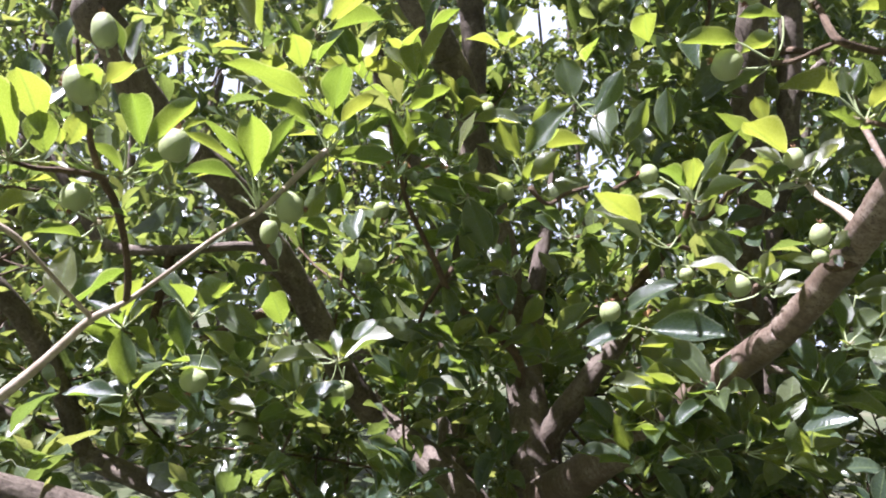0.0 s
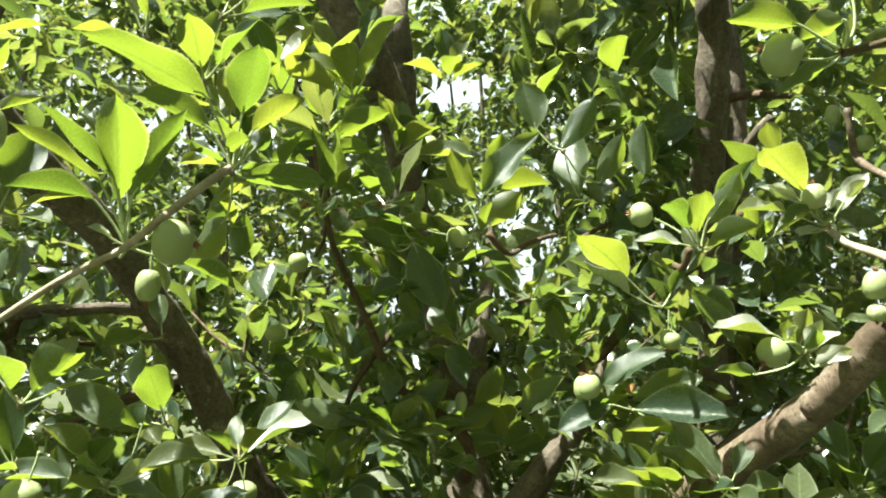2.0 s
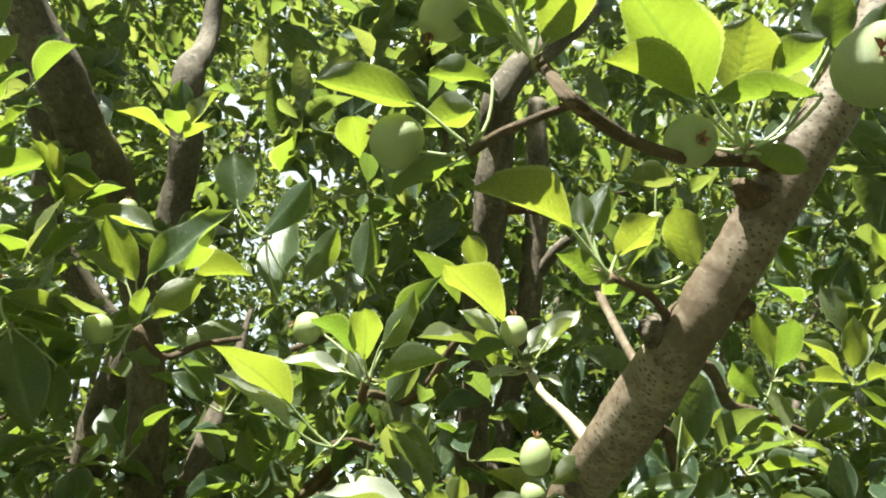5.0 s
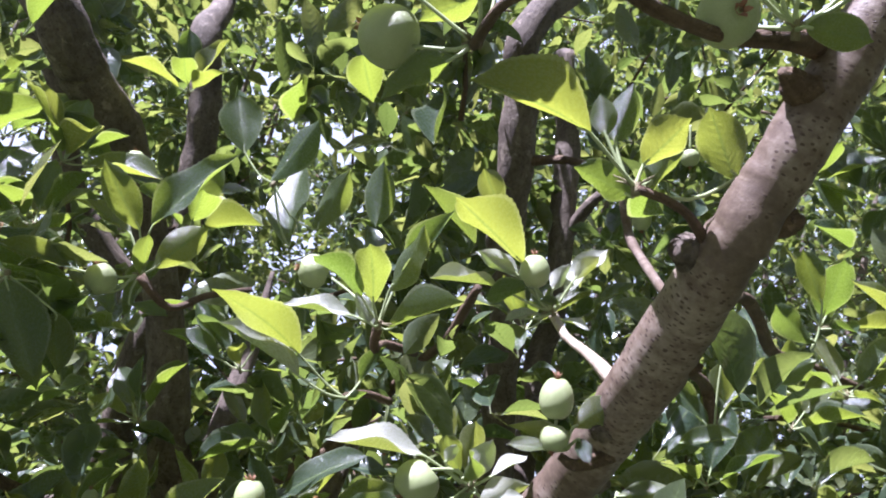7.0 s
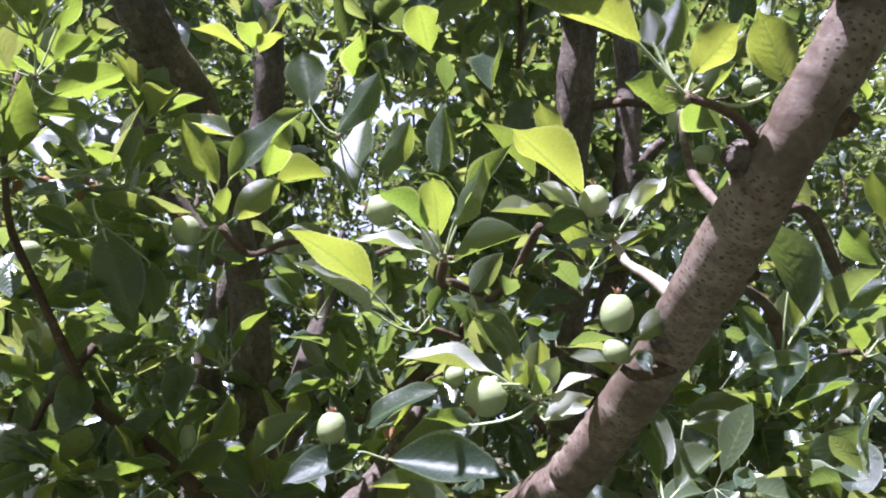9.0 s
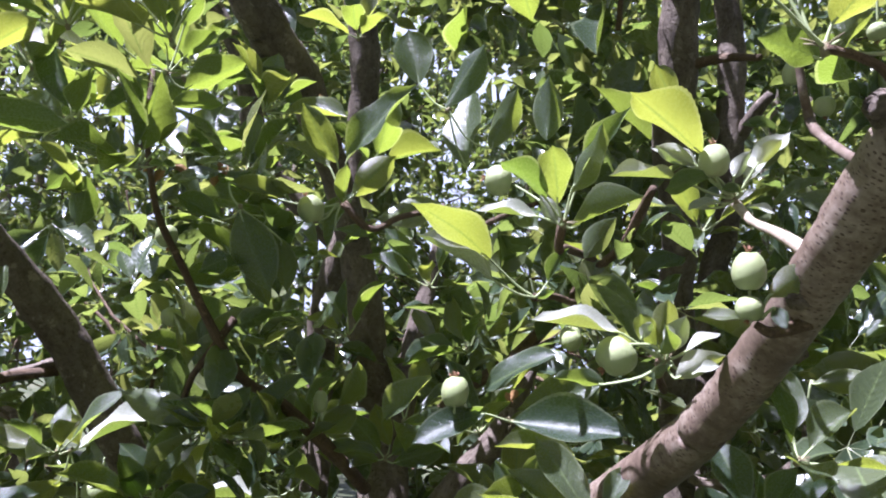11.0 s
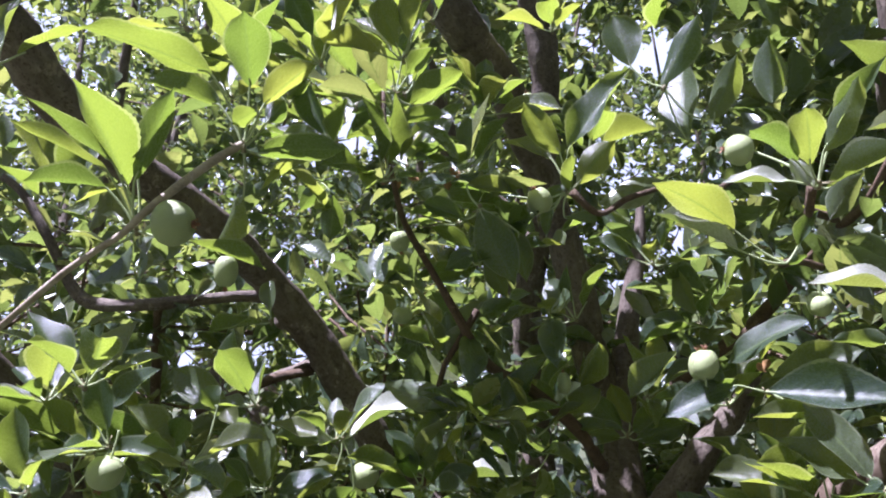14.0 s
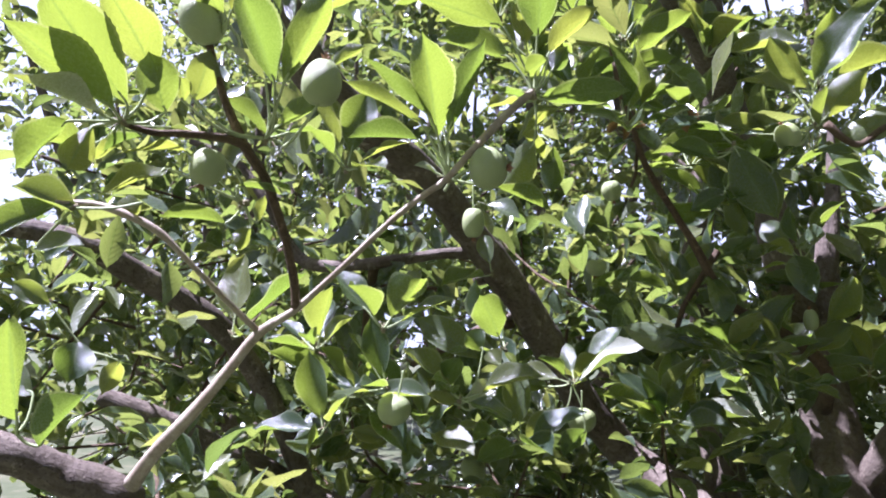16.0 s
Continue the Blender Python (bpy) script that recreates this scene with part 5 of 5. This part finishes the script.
tuft(apple_tree, (-0.120, 0.923, 1.871), (0.314, -0.326, 0.886), 6, 21)
tuft(apple_tree, (-0.052, 1.152, 1.723), (0.362, -0.493, 0.571), 6, 22)
tuft(apple_tree, (-0.096, 1.091, 1.747), (-0.341, -0.509, 0.441), 5, 23)
tuft(apple_tree, (-0.002, 1.327, 1.775), (0.042, -0.655, 0.761), 6, 24)
tuft(apple_tree, (0.029, 1.314, 1.638), (0.176, -0.678, 0.458), 6, 25)
tuft(apple_tree, (0.958, 1.258, 1.767), (0.162, -0.543, 0.706), 5, 26)
tuft(apple_tree, (0.942, 1.296, 1.646), (-0.148, -0.701, 0.614), 6, 27)
tuft(apple_tree, (0.970, 1.230, 1.685), (0.155, -0.638, 0.677), 5, 28)
tuft(apple_tree, (0.850, 1.327, 1.569), (-0.163, -0.566, 0.862), 5, 29)
tuft(apple_tree, (1.059, 1.317, 1.893), (0.049, -0.560, 0.790), 5, 30)
tuft(apple_tree, (0.999, 1.343, 1.993), (0.381, -0.604, 0.510), 5, 31)
tuft(apple_tree, (0.252, 1.448, 1.647), (-0.093, -0.627, 0.871), 5, 32)
tuft(apple_tree, (0.317, 1.420, 1.557), (-0.362, -0.553, 0.551), 5, 33)
tuft(apple_tree, (-0.099, 1.379, 1.904), (0.235, -0.558, 0.611), 5, 34)
tuft(apple_tree, (0.632, 1.430, 1.749), (-0.095, -0.530, 0.894), 5, 35)
tuft(apple_tree, (0.526, 1.446, 1.675), (0.225, -0.582, 0.708), 5, 36)
tuft(apple_tree, (0.096, 1.451, 2.045), (0.114, -0.508, 0.818), 5, 37)
tuft(apple_tree, (0.424, 1.450, 2.070), (-0.093, -0.627, 0.871), 6, 38)
tuft(apple_tree, (0.319, 1.455, 2.042), (-0.371, -0.577, 0.647), 5, 39)
# four unseen tufts, added above the upper bough to shade it
tuft(apple_tree, (0.585, 0.815, 2.060), (-0.2, -0.3, 0.8), 7, 101, 0.085)
tuft(apple_tree, (0.540, 0.760, 2.120), (-0.3, 0.1, 0.8), 7, 102, 0.085)
tuft(apple_tree, (0.640, 0.760, 2.180), (0.2, -0.1, 0.9), 7, 103, 0.085)
tuft(apple_tree, (0.600, 0.700, 2.260), (0.1, 0.2, 0.9), 7, 104, 0.085)
# spurs in view again
tuft(apple_tree, (0.740, 1.475, 1.571), (0.225, -0.582, 0.708), 5, 40)
tuft(apple_tree, (-0.228, 1.060, 1.817), (0.111, -0.403, 0.798), 5, 41)
tuft(apple_tree, (-0.200, 1.110, 1.897), (0.306, -0.390, 0.525), 5, 42)
tuft(apple_tree, (-0.122, 1.190, 1.841), (0.361, -0.655, 0.635), 6, 43)
tuft(apple_tree, (-0.079, 1.257, 1.879), (-0.107, -0.659, 0.525), 6, 44)
tuft(apple_tree, (-0.207, 1.215, 1.799), (-0.083, -0.627, 0.834), 7, 45)
tuft(apple_tree, (-0.222, 0.964, 1.867), (-0.306, -0.381, 0.469), 7, 46)
tuft(apple_tree, (-0.029, 1.233, 1.975), (-0.336, -0.699, 0.836), 6, 47)
tuft(apple_tree, (-0.213, 1.297, 1.716), (0.246, -0.316, 0.483), 6, 48)
tuft(apple_tree, (-0.007, 1.095, 1.854), (-0.190, -0.315, 0.670), 6, 49)
tuft(apple_tree, (0.004, 1.281, 1.688), (-0.181, -0.556, 0.483), 6, 51)
tuft(apple_tree, (0.008, 1.344, 1.667), (-0.213, -0.567, 0.809), 5, 52)
tuft(apple_tree, (-0.059, 1.162, 1.909), (0.086, -0.417, 0.433), 6, 53)
tuft(apple_tree, (-0.032, 1.335, 1.511), (0.287, -0.508, 0.558), 7, 54)
tuft(apple_tree, (-0.004, 1.459, 1.558), (-0.025, -0.630, 0.528), 5, 55)
tuft(apple_tree, (0.072, 1.484, 1.410), (0.404, -0.557, 0.602), 7, 56)
tuft(apple_tree, (-0.168, 1.009, 1.836), (-0.120, -0.469, 0.405), 5, 57)
tuft(apple_tree, (-0.164, 1.093, 1.815), (0.187, -0.451, 0.877), 5, 58)
tuft(apple_tree, (-0.169, 1.223, 1.808), (0.230, -0.328, 0.871), 6, 59)
tuft(apple_tree, (-0.313, 1.296, 1.549), (0.011, -0.343, 0.525), 7, 60)
tuft(apple_tree, (-0.091, 1.296, 1.898), (-0.353, -0.401, 0.799), 6, 61)
tuft(apple_tree, (-0.234, 1.166, 1.431), (-0.417, -0.322, 0.446), 6, 62)
tuft(apple_tree, (-0.016, 1.463, 1.409), (0.012, -0.555, 0.474), 6, 63)
tuft(apple_tree, (0.070, 1.545, 1.412), (0.382, -0.482, 0.556), 6, 64)
tuft(apple_tree, (0.484, 1.499, 1.442), (-0.174, -0.380, 0.713), 6, 65)
tuft(apple_tree, (0.895, 1.500, 1.652), (0.447, -0.635, 0.424), 7, 66)
tuft(apple_tree, (0.947, 1.428, 1.560), (-0.421, -0.404, 0.572), 6, 67)
tuft(apple_tree, (0.841, 1.531, 1.532), (-0.040, -0.531, 0.428), 5, 68)
tuft(apple_tree, (1.003, 1.435, 1.722), (0.271, -0.566, 0.504), 6, 69)
tuft(apple_tree, (1.020, 1.084, 1.851), (0.117, -0.385, 0.453), 7, 70)
tuft(apple_tree, (1.017, 1.183, 1.758), (-0.114, -0.676, 0.610), 6, 71)
tuft(apple_tree, (1.074, 1.150, 1.684), (-0.042, -0.300, 0.826), 7, 72)
tuft(apple_tree, (-0.102, 1.327, 1.796), (0.414, -0.424, 0.559), 6, 73)
tuft(apple_tree, (0.086, 1.438, 1.681), (-0.188, -0.538, 0.473), 7, 74)
tuft(apple_tree, (0.032, 1.281, 1.846), (0.290, -0.487, 0.490), 7, 75)
tuft(apple_tree, (0.171, 1.357, 1.804), (0.331, -0.628, 0.646), 6, 76)
tuft(apple_tree, (0.134, 1.456, 1.566), (-0.393, -0.382, 0.578), 5, 77)
tuft(apple_tree, (-0.057, 1.491, 1.520), (0.234, -0.555, 0.752), 6, 78)
tuft(apple_tree, (-0.361, 1.161, 1.315), (0.302, -0.594, 0.890), 6, 79)
tuft(apple_tree, (-0.411, 1.075, 1.367), (0.411, -0.564, 0.489), 5, 80)
tuft(apple_tree, (0.030, 1.452, 1.375), (-0.023, -0.391, 0.563), 6, 81)
tuft(apple_tree, (-0.051, 1.334, 1.331), (-0.033, -0.373, 0.724), 6, 82)
tuft(apple_tree, (-0.271, 1.262, 1.309), (-0.137, -0.442, 0.769), 7, 83)
tuft(apple_tree, (-0.464, 1.040, 1.430), (-0.135, -0.363, 0.835), 7, 84)
tuft(apple_tree, (0.534, 1.204, 1.290), (0.429, -0.317, 0.659), 6, 85)
tuft(apple_tree, (0.423, 1.278, 1.304), (-0.271, -0.555, 0.827), 6, 86)
tuft(apple_tree, (0.635, 1.186, 1.371), (0.172, -0.412, 0.765), 6, 87)
tuft(apple_tree, (0.348, 1.349, 1.452), (0.105, -0.326, 0.658), 7, 88)
tuft(apple_tree, (0.062, 1.287, 1.416), (-0.178, -0.479, 0.834), 6, 89)
tuft(apple_tree, (0.400, 1.280, 1.310), (-0.20, -0.60, 0.60), 7, 310)
tuft(apple_tree, (0.440, 1.220, 1.360), (-0.10, -0.60, 0.70), 7, 311)
tuft(apple_tree, (0.360, 1.320, 1.270), (-0.30, -0.60, 0.50), 7, 312)
tuft(apple_tree, (0.480, 1.170, 1.385), (-0.25, -0.65, 0.50), 6, 313)
tuft(apple_tree, (0.420, 1.250, 1.370), (-0.35, -0.50, 0.70), 6, 314)
tuft(apple_tree, (-0.034, 1.262, 1.330), (0.198, -0.689, 0.480), 7, 90)
spray(apple_tree, (0.591, 1.110, 1.706), [((0.597, 1.103, 1.712), (0.573, 1.086, 1.709), 0.013, (-0.412, 0.445, 0.795))], sunlit=1)
spray(apple_tree, (0.591, 1.110, 1.706), [((0.552, 1.096, 1.734), (0.512, 1.089, 1.750), 0.019, (-0.115, 0.984, 0.135)), ((0.568, 1.109, 1.696), (0.547, 1.104, 1.698), 0.011, (-0.193, 0.928, 0.320)), ((0.600, 1.109, 1.699), (0.625, 1.099, 1.691), 0.012, (-0.210, -0.893, 0.398)), ((0.606, 1.094, 1.736), (0.626, 1.081, 1.759), 0.018, (0.239, 0.920, 0.310))], sunlit=1, young=1)
spray(apple_tree, (0.517, 1.027, 1.544), [((0.521, 1.022, 1.540), (0.506, 1.018, 1.527), 0.009, (-0.449, 0.834, 0.320))], sunlit=1)
spray(apple_tree, (0.517, 1.027, 1.544), [((0.495, 1.017, 1.558), (0.501, 1.007, 1.572), 0.011, (0.283, 0.853, 0.438)), ((0.535, 1.020, 1.534), (0.553, 1.001, 1.541), 0.012, (-0.755, -0.649, 0.098))], sunlit=1, young=1)
# withered leaves and old flower remains
spray(apple_tree, (-0.081, 1.239, 1.766), [((-0.085, 1.239, 1.758), (-0.101, 1.237, 1.740), 0.013, (-0.398, 0.876, 0.274)), ((-0.066, 1.247, 1.754), (-0.050, 1.256, 1.749), 0.011, (-0.385, 0.883, 0.269)), ((-0.075, 1.238, 1.744), (-0.076, 1.228, 1.723), 0.012, (0.520, -0.782, 0.343))], dry=1)
spray(apple_tree, (0.387, 1.282, 1.496), [((0.387, 1.282, 1.496), (0.392, 1.277, 1.509), 0.010, (0.070, 0.947, 0.313)), ((0.389, 1.282, 1.494), (0.380, 1.278, 1.505), 0.009, (-0.240, 0.954, 0.178))], dry=1)
spray(apple_tree, (0.009, 1.197, 1.745), [((0.001, 1.197, 1.741), (-0.014, 1.200, 1.729), 0.012, (-0.072, 0.947, 0.312)), ((0.017, 1.197, 1.746), (0.030, 1.203, 1.732), 0.012, (-0.163, 0.956, 0.244)), ((0.009, 1.198, 1.737), (0.014, 1.206, 1.717), 0.013, (-0.178, 0.939, 0.294))], dry=1)

# ---- crowns ----
LANE = np.array([(0.20, 0.15, 1.50), (0.42, 0.45, 1.53), (0.36, 0.38, 1.49), (0.20, 0.30, 1.46)])  # open spots in the mown lane before the tree
sunny = np.array([tuple(p) for p in SUNNY])
eye = LANE.mean(0)
near_wood = np.vstack([a[0][::6] for a in AXES if a[2] > 0.012])
near_wood = near_wood[(near_wood[:, 2] > 1.0) & (near_wood[:, 2] < 2.6) & ((near_wood[:, 2] > 1.43) | (near_wood[:, 0] < 0.2))]
fork = np.array([(0.21, 1.70, 1.09), (0.20, 1.72, 1.16), (0.18, 1.73, 1.24), (0.17, 1.75, 1.30), (0.16, 1.78, 1.37), (0.25, 1.68, 1.27), (0.30, 1.66, 1.35), (0.36, 1.64, 1.42), (0.27, 1.67, 1.18), (0.32, 1.57, 1.21)])
wood = np.vstack([a[0][::2] for a in AXES if a[2] > 0.012])
wood_r = np.concatenate([a[1][::2] for a in AXES if a[2] > 0.012])
sun_way = np.array(SUN)


def far_from_line(points, starts, ends):
    """The least distance of each point from the stretches between starts and ends."""
    best = np.full(len(points), 9.0)
    for a, b in zip(starts, ends):
        d = b - a
        t = np.clip(((points - a) @ d) / (d @ d), 0, 1)
        best = np.minimum(best, np.linalg.norm(points - a - t[:, None] * d, axis=1))
    return best


# openings through the crowns: start, direction for each metre ahead, half width for each metre
CLEARINGS = [(np.array((0.43, 0.45, 1.52)), np.array((-0.62, 1.0, 0.385)), 0.075), (np.array((0.22, 0.10, 1.50)), np.array((-0.06, 1.0, 0.43)), 0.036), (np.array((0.40, 0.39, 1.50)), np.array((-0.23, 1.0, 0.54)), 0.025), (np.array((-0.05, 0.5, 1.47)), np.array((0.02, 1.0, 0.18)), 0.022)]


def keep(points, rng, clear):
    """Which crown leaves stay: none close before the eyes, few over sunny sprays or before the boughs."""
    off = points - eye
    dist = np.linalg.norm(off, axis=1)
    ok = (np.min(np.linalg.norm(points[:, None] - LANE[None], axis=2), axis=1) > 0.5)
    ahead = (off[:, 1] > 0.0) & (np.abs(off[:, 2]) < 0.75 * off[:, 1] + 0.15) & (np.abs(off[:, 0]) < 1.25 * off[:, 1] + 0.3)
    ok &= ~(ahead & (dist < clear))
    ok &= ~((off[:, 1] < 0.3) & (np.abs(off[:, 2]) < 0.6) & (np.abs(off[:, 0]) < 0.6))
    for start, way, wide in CLEARINGS:
        along = np.maximum(points[:, 1] - start[1], 0.0)
        ragged = wide * (1 + 0.35 * np.sin(17 * points[:, 0]) + 0.25 * np.sin(23 * points[:, 2]))
        aside = np.linalg.norm((points - start - along[:, None] * way) * (0.8, 0.5, 1.3), axis=1)
        ok &= (along < 0.7) | (aside > ragged * along)
    ok &= (points[:, 2] < 2.3) | (rng.rand(len(points)) < 0.72)
    if clear > 2:
        return ok
    flat = points - sun_way * (points[:, 2:] / sun_way[2])
    gaps = np.sin(9.1 * flat[:, 0] + 1.3) + np.sin(8.3 * flat[:, 1] + 3.0 * flat[:, 0]) + np.sin(12.7 * flat[:, 0] - 10.3 * flat[:, 1] + 0.6)
    ok &= (points[:, 2] < 1.75) | (gaps + 1.6 * rng.rand(len(points)) > 1.0)
    if len(sunny):
        near = far_from_line(points, sunny + sun_way * 0.05, sunny + sun_way * 4.0)
        ok &= (near > 0.085) | (rng.rand(len(points)) < 0.02)
    for spot in LANE[1:3]:
        front = far_from_line(points, near_wood * 0.97 + spot * 0.03, near_wood * 0.5 + spot * 0.5)
        ok &= (front > 0.036) | (rng.rand(len(points)) < 0.3)
    front = far_from_line(points, fork * 0.97 + LANE[0] * 0.03, fork * 0.5 + LANE[0] * 0.5)
    ok &= (front > 0.055) | (rng.rand(len(points)) < 0.15)
    ok &= far_from_line(points, wood[:-1:3], wood[:-1:3] + 1e-4) > 0.03
    return ok


def crown(tree, seed, centre, size, shoots, per_shoot, rows, cols, scale=1.0, clear=1.15, label="dense green foliage"):
    """Shoots through an oval crown, with leaf spurs all along them."""
    rng = np.random.RandomState(seed)
    c, s = np.array(centre), np.array(size)
    spots, ways, lines = [], [], []
    for k in range(shoots):
        q = rng.randn(3)
        q *= rng.rand() ** 0.42 / np.linalg.norm(q)
        p = c + q * s
        if p[2] < 0.35:
            p[2] = 0.35 + rng.rand() * 0.3
        d = q * 0.7 + rng.randn(3) * 0.6 + (0, 0, 0.35)
        d /= np.linalg.norm(d)
        length = (0.25 + 0.45 * rng.rand()) * scale
        bend = rng.randn(3) * 0.3
        line = np.array([p + d * length * t + bend * (t * t) * length for t in np.linspace(0, 1, 6)])
        lines.append(line)
        for t in np.linspace(0.05, 1, per_shoot):
            at = p + d * length * t + bend * (t * t) * length
            spots.append(at)
            w = d * 0.4 + rng.randn(3) * 0.8 + (0, 0, 0.35)
            ways.append(w / np.linalg.norm(w))
    spots, ways = np.array(spots), np.array(ways)
    ok = keep(spots, rng, clear)
    spots, ways = spots[ok], ways[ok]
    each = 6
    base = np.repeat(spots, each, 0)
    way = np.repeat(ways, each, 0)
    n = len(base)
    side = np.cross(way, (0.37, 0.21, 0.9))
    side /= np.linalg.norm(side, axis=1)[:, None]
    other = np.cross(way, side)
    turn = np.tile(np.arange(each) * 2 * np.pi / each, len(spots)) + np.repeat(rng.rand(len(spots)) * 6.28, each) + rng.randn(n) * 0.3
    wide = 0.45 + 0.9 * rng.rand(n)
    d = way * np.cos(wide)[:, None] + (side * np.cos(turn)[:, None] + other * np.sin(turn)[:, None]) * np.sin(wide)[:, None] + rng.randn(n, 3) * 0.12
    d[:, 2] -= 0.12
    d /= np.linalg.norm(d, axis=1)[:, None]
    length = (0.040 + 0.050 * rng.rand(n) ** 1.3) * scale
    ok = keep(base + d * (length * 0.8 + 0.02)[:, None], rng, clear - 0.05)
    base, d, length, way = base[ok], d[ok], length[ok], way[ok]
    n = len(base)
    up = way * 0.6 + np.array((0, 0, 0.8)) + rng.randn(n, 3) * 0.35
    x = np.cross(d, up)
    x /= np.linalg.norm(x, axis=1)[:, None]
    z = np.cross(x, d)
    width = length * (0.40 + 0.14 * rng.rand(n))
    foot = base + d * (0.24 * length)[:, None]
    shapes = [leaf_shape(rows, cols, 0.15 + 0.12 * k, 0.05 + 0.10 * k, 0.12, k, 0.24) for k in range(4)]
    kind = rng.randint(0, 4, n)
    lv = np.array([sh[0] for sh in shapes])[kind]
    verts = foot[:, None] + lv[:, :, :1] * (x * width[:, None])[:, None] + lv[:, :, 1:2] * (d * length[:, None])[:, None] + lv[:, :, 2:] * (z * (0.5 * (length + width))[:, None])[:, None]
    m = lv.shape[1]
    quad = np.array(shapes[0][1])
    faces = (quad[None] + (np.arange(n) * m)[:, None, None]).reshape(-1, 4)
    me = bpy.data.meshes.new("crown")
    me.vertices.add(n * m)
    me.vertices.foreach_set("co", verts.ravel())
    me.loops.add(faces.size)
    me.loops.foreach_set("vertex_index", faces.ravel())
    me.polygons.add(len(faces))
    me.polygons.foreach_set("loop_start", np.arange(len(faces)) * 4)
    me.polygons.foreach_set("loop_total", np.full(len(faces), 4))
    me.update(calc_edges=True)
    me.polygons.foreach_set("use_smooth", np.ones(len(faces), bool))
    uv = np.array(shapes[0][2])
    me.uv_layers.new(name="UVMap").data.foreach_set("uv", np.tile(uv[quad.ravel()], (n, 1)).ravel())
    me.materials.append(FOLIAGE)
    tagged(part("crown", me, tree, label), kind="stuff")
    vs, fs, total = [], [], 0
    for k, line in enumerate(lines):
        if not keep(line, rng, clear).all():
            continue
        v, f = tube(line, np.linspace(0.0045, 0.0016, len(line)) * scale, 5, 0.1, k)
        vs.append(v)
        fs += [tuple(i + total for i in face) for face in f]
        total += len(v)
    if vs:
        tagged(part("brushwood", mesh_of("brushwood", np.vstack(vs), fs, [TWIG]), tree, "thin brown twigs"), kind="stuff")


crown(apple_tree, 1, (0.1, 1.65, 1.5), (1.5, 0.9, 1.15), 420, 7, 6, 2, 1.12, clear=0.92)
crown(apple_tree, 14, (0.25, 1.95, 2.3), (0.9, 0.45, 0.5), 80, 7, 5, 2, 1.2, clear=0.92)
crown(apple_tree_behind, 15, (0.1, 2.7, 2.95), (1.9, 0.5, 0.55), 130, 7, 4, 2, 1.3, 2.1)
# unseen canopy layer, added overhead to shade the near boughs
crown(apple_tree, 4, (0.15, 0.75, 2.65), (1.4, 0.9, 0.42), 130, 7, 4, 2, 1.1, clear=0.92)
crown(apple_tree_beside, 5, (1.55, 0.7, 1.7), (0.75, 0.9, 1.3), 190, 7, 4, 2)
# unseen layer high on the right, added to darken that side
crown(apple_tree_beside, 6, (1.2, 1.5, 2.95), (1.2, 0.9, 0.5), 130, 7, 4, 2)
crown(apple_tree_behind, 7, (-1.5, 1.1, 1.6), (0.7, 0.9, 1.3), 150, 7, 4, 2)
# unseen high layer, added to shade the fronts of the back rows
crown(apple_tree_behind, 8, (-0.2, 3.2, 4.2), (3.2, 1.3, 0.5), 200, 7, 3, 1, 1.4, 2.5)
# unseen layer above the lane, added to hold back skylight
crown(apple_tree, 9, (0.2, -0.5, 3.0), (2.0, 1.2, 0.5), 90, 7, 3, 1, 1.3, 1.0)
crown(apple_tree_behind, 2, (-0.4, 2.8, 1.9), (1.6, 0.9, 1.7), 400, 7, 4, 2)
crown(apple_tree_beside, 3, (1.3, 2.5, 1.9), (1.3, 0.9, 1.7), 370, 7, 4, 2)


def row_tree(seed, x, y, height, spread, shoots, scale, label):
    rng = np.random.RandomState(seed)
    tree = tree_root("apple_tree", x, y, label)
    points = [(x, y, -0.08, 0.085), (x + 0.01, y, 0.15, 0.07), (x + 0.04, y + 0.02, 0.6, 0.062), (x, y - 0.03, 1.1, 0.055)]
    bough(tree, "trunk", points)
    for k in range(5):
        a = 2 * math.pi * (k + rng.rand() * 0.6) / 5
        r = spread * (0.4 + 0.3 * rng.rand())
        top = height * (0.7 + 0.2 * rng.rand())
        c, s = math.cos(a), math.sin(a)
        bough(tree, "bough", [(x, y - 0.03, 0.85 + 0.05 * k, 0.045), (x + c * r * 0.35, y + s * r * 0.35, 1.3, 0.036), (x + c * r * 0.7, y + s * r * 0.7, 1.3 + (top - 1.3) * 0.5, 0.026), (x + c * r, y + s * r, top, 0.008)])
    crown(tree, seed, (x, y, height * 0.62), (spread, spread * 0.8, height * 0.40), shoots, 7, 3, 1, scale, 2.5)


FAR = "apple tree in leaf further back in the orchard"
row_tree(11, -2.3, 2.6, 3.9, 1.5, 300, 1.0, FAR)
row_tree(12, 3.1, 2.8, 3.9, 1.4, 270, 1.0, FAR)
for k, x in enumerate((-5.6, -3.4, -1.2, 1.0, 3.2, 5.4)):
    row_tree(20 + k, x + 0.3 * math.sin(k * 2.7), 5.2, 5.6, 1.7, 430, 1.2, FAR)
for k, x in enumerate((-7.5, -4.6, -1.7, 1.2, 4.1, 7.0)):
    row_tree(30 + k, x + 0.4 * math.sin(k * 1.7), 8.4, 8.0, 2.3, 235, 2.6, FAR)
# unseen trees added behind the camera and to its right, to dim ambient light
for k, (x, y) in enumerate(((-4.6, -2.6), (0.9, -2.1), (2.4, -1.9), (3.9, -1.6), (3.2, 0.4))):
    row_tree(40 + k, x, y, 3.6, 1.35, 170, 1.6, "unseen apple tree in leaf added to hold back light")
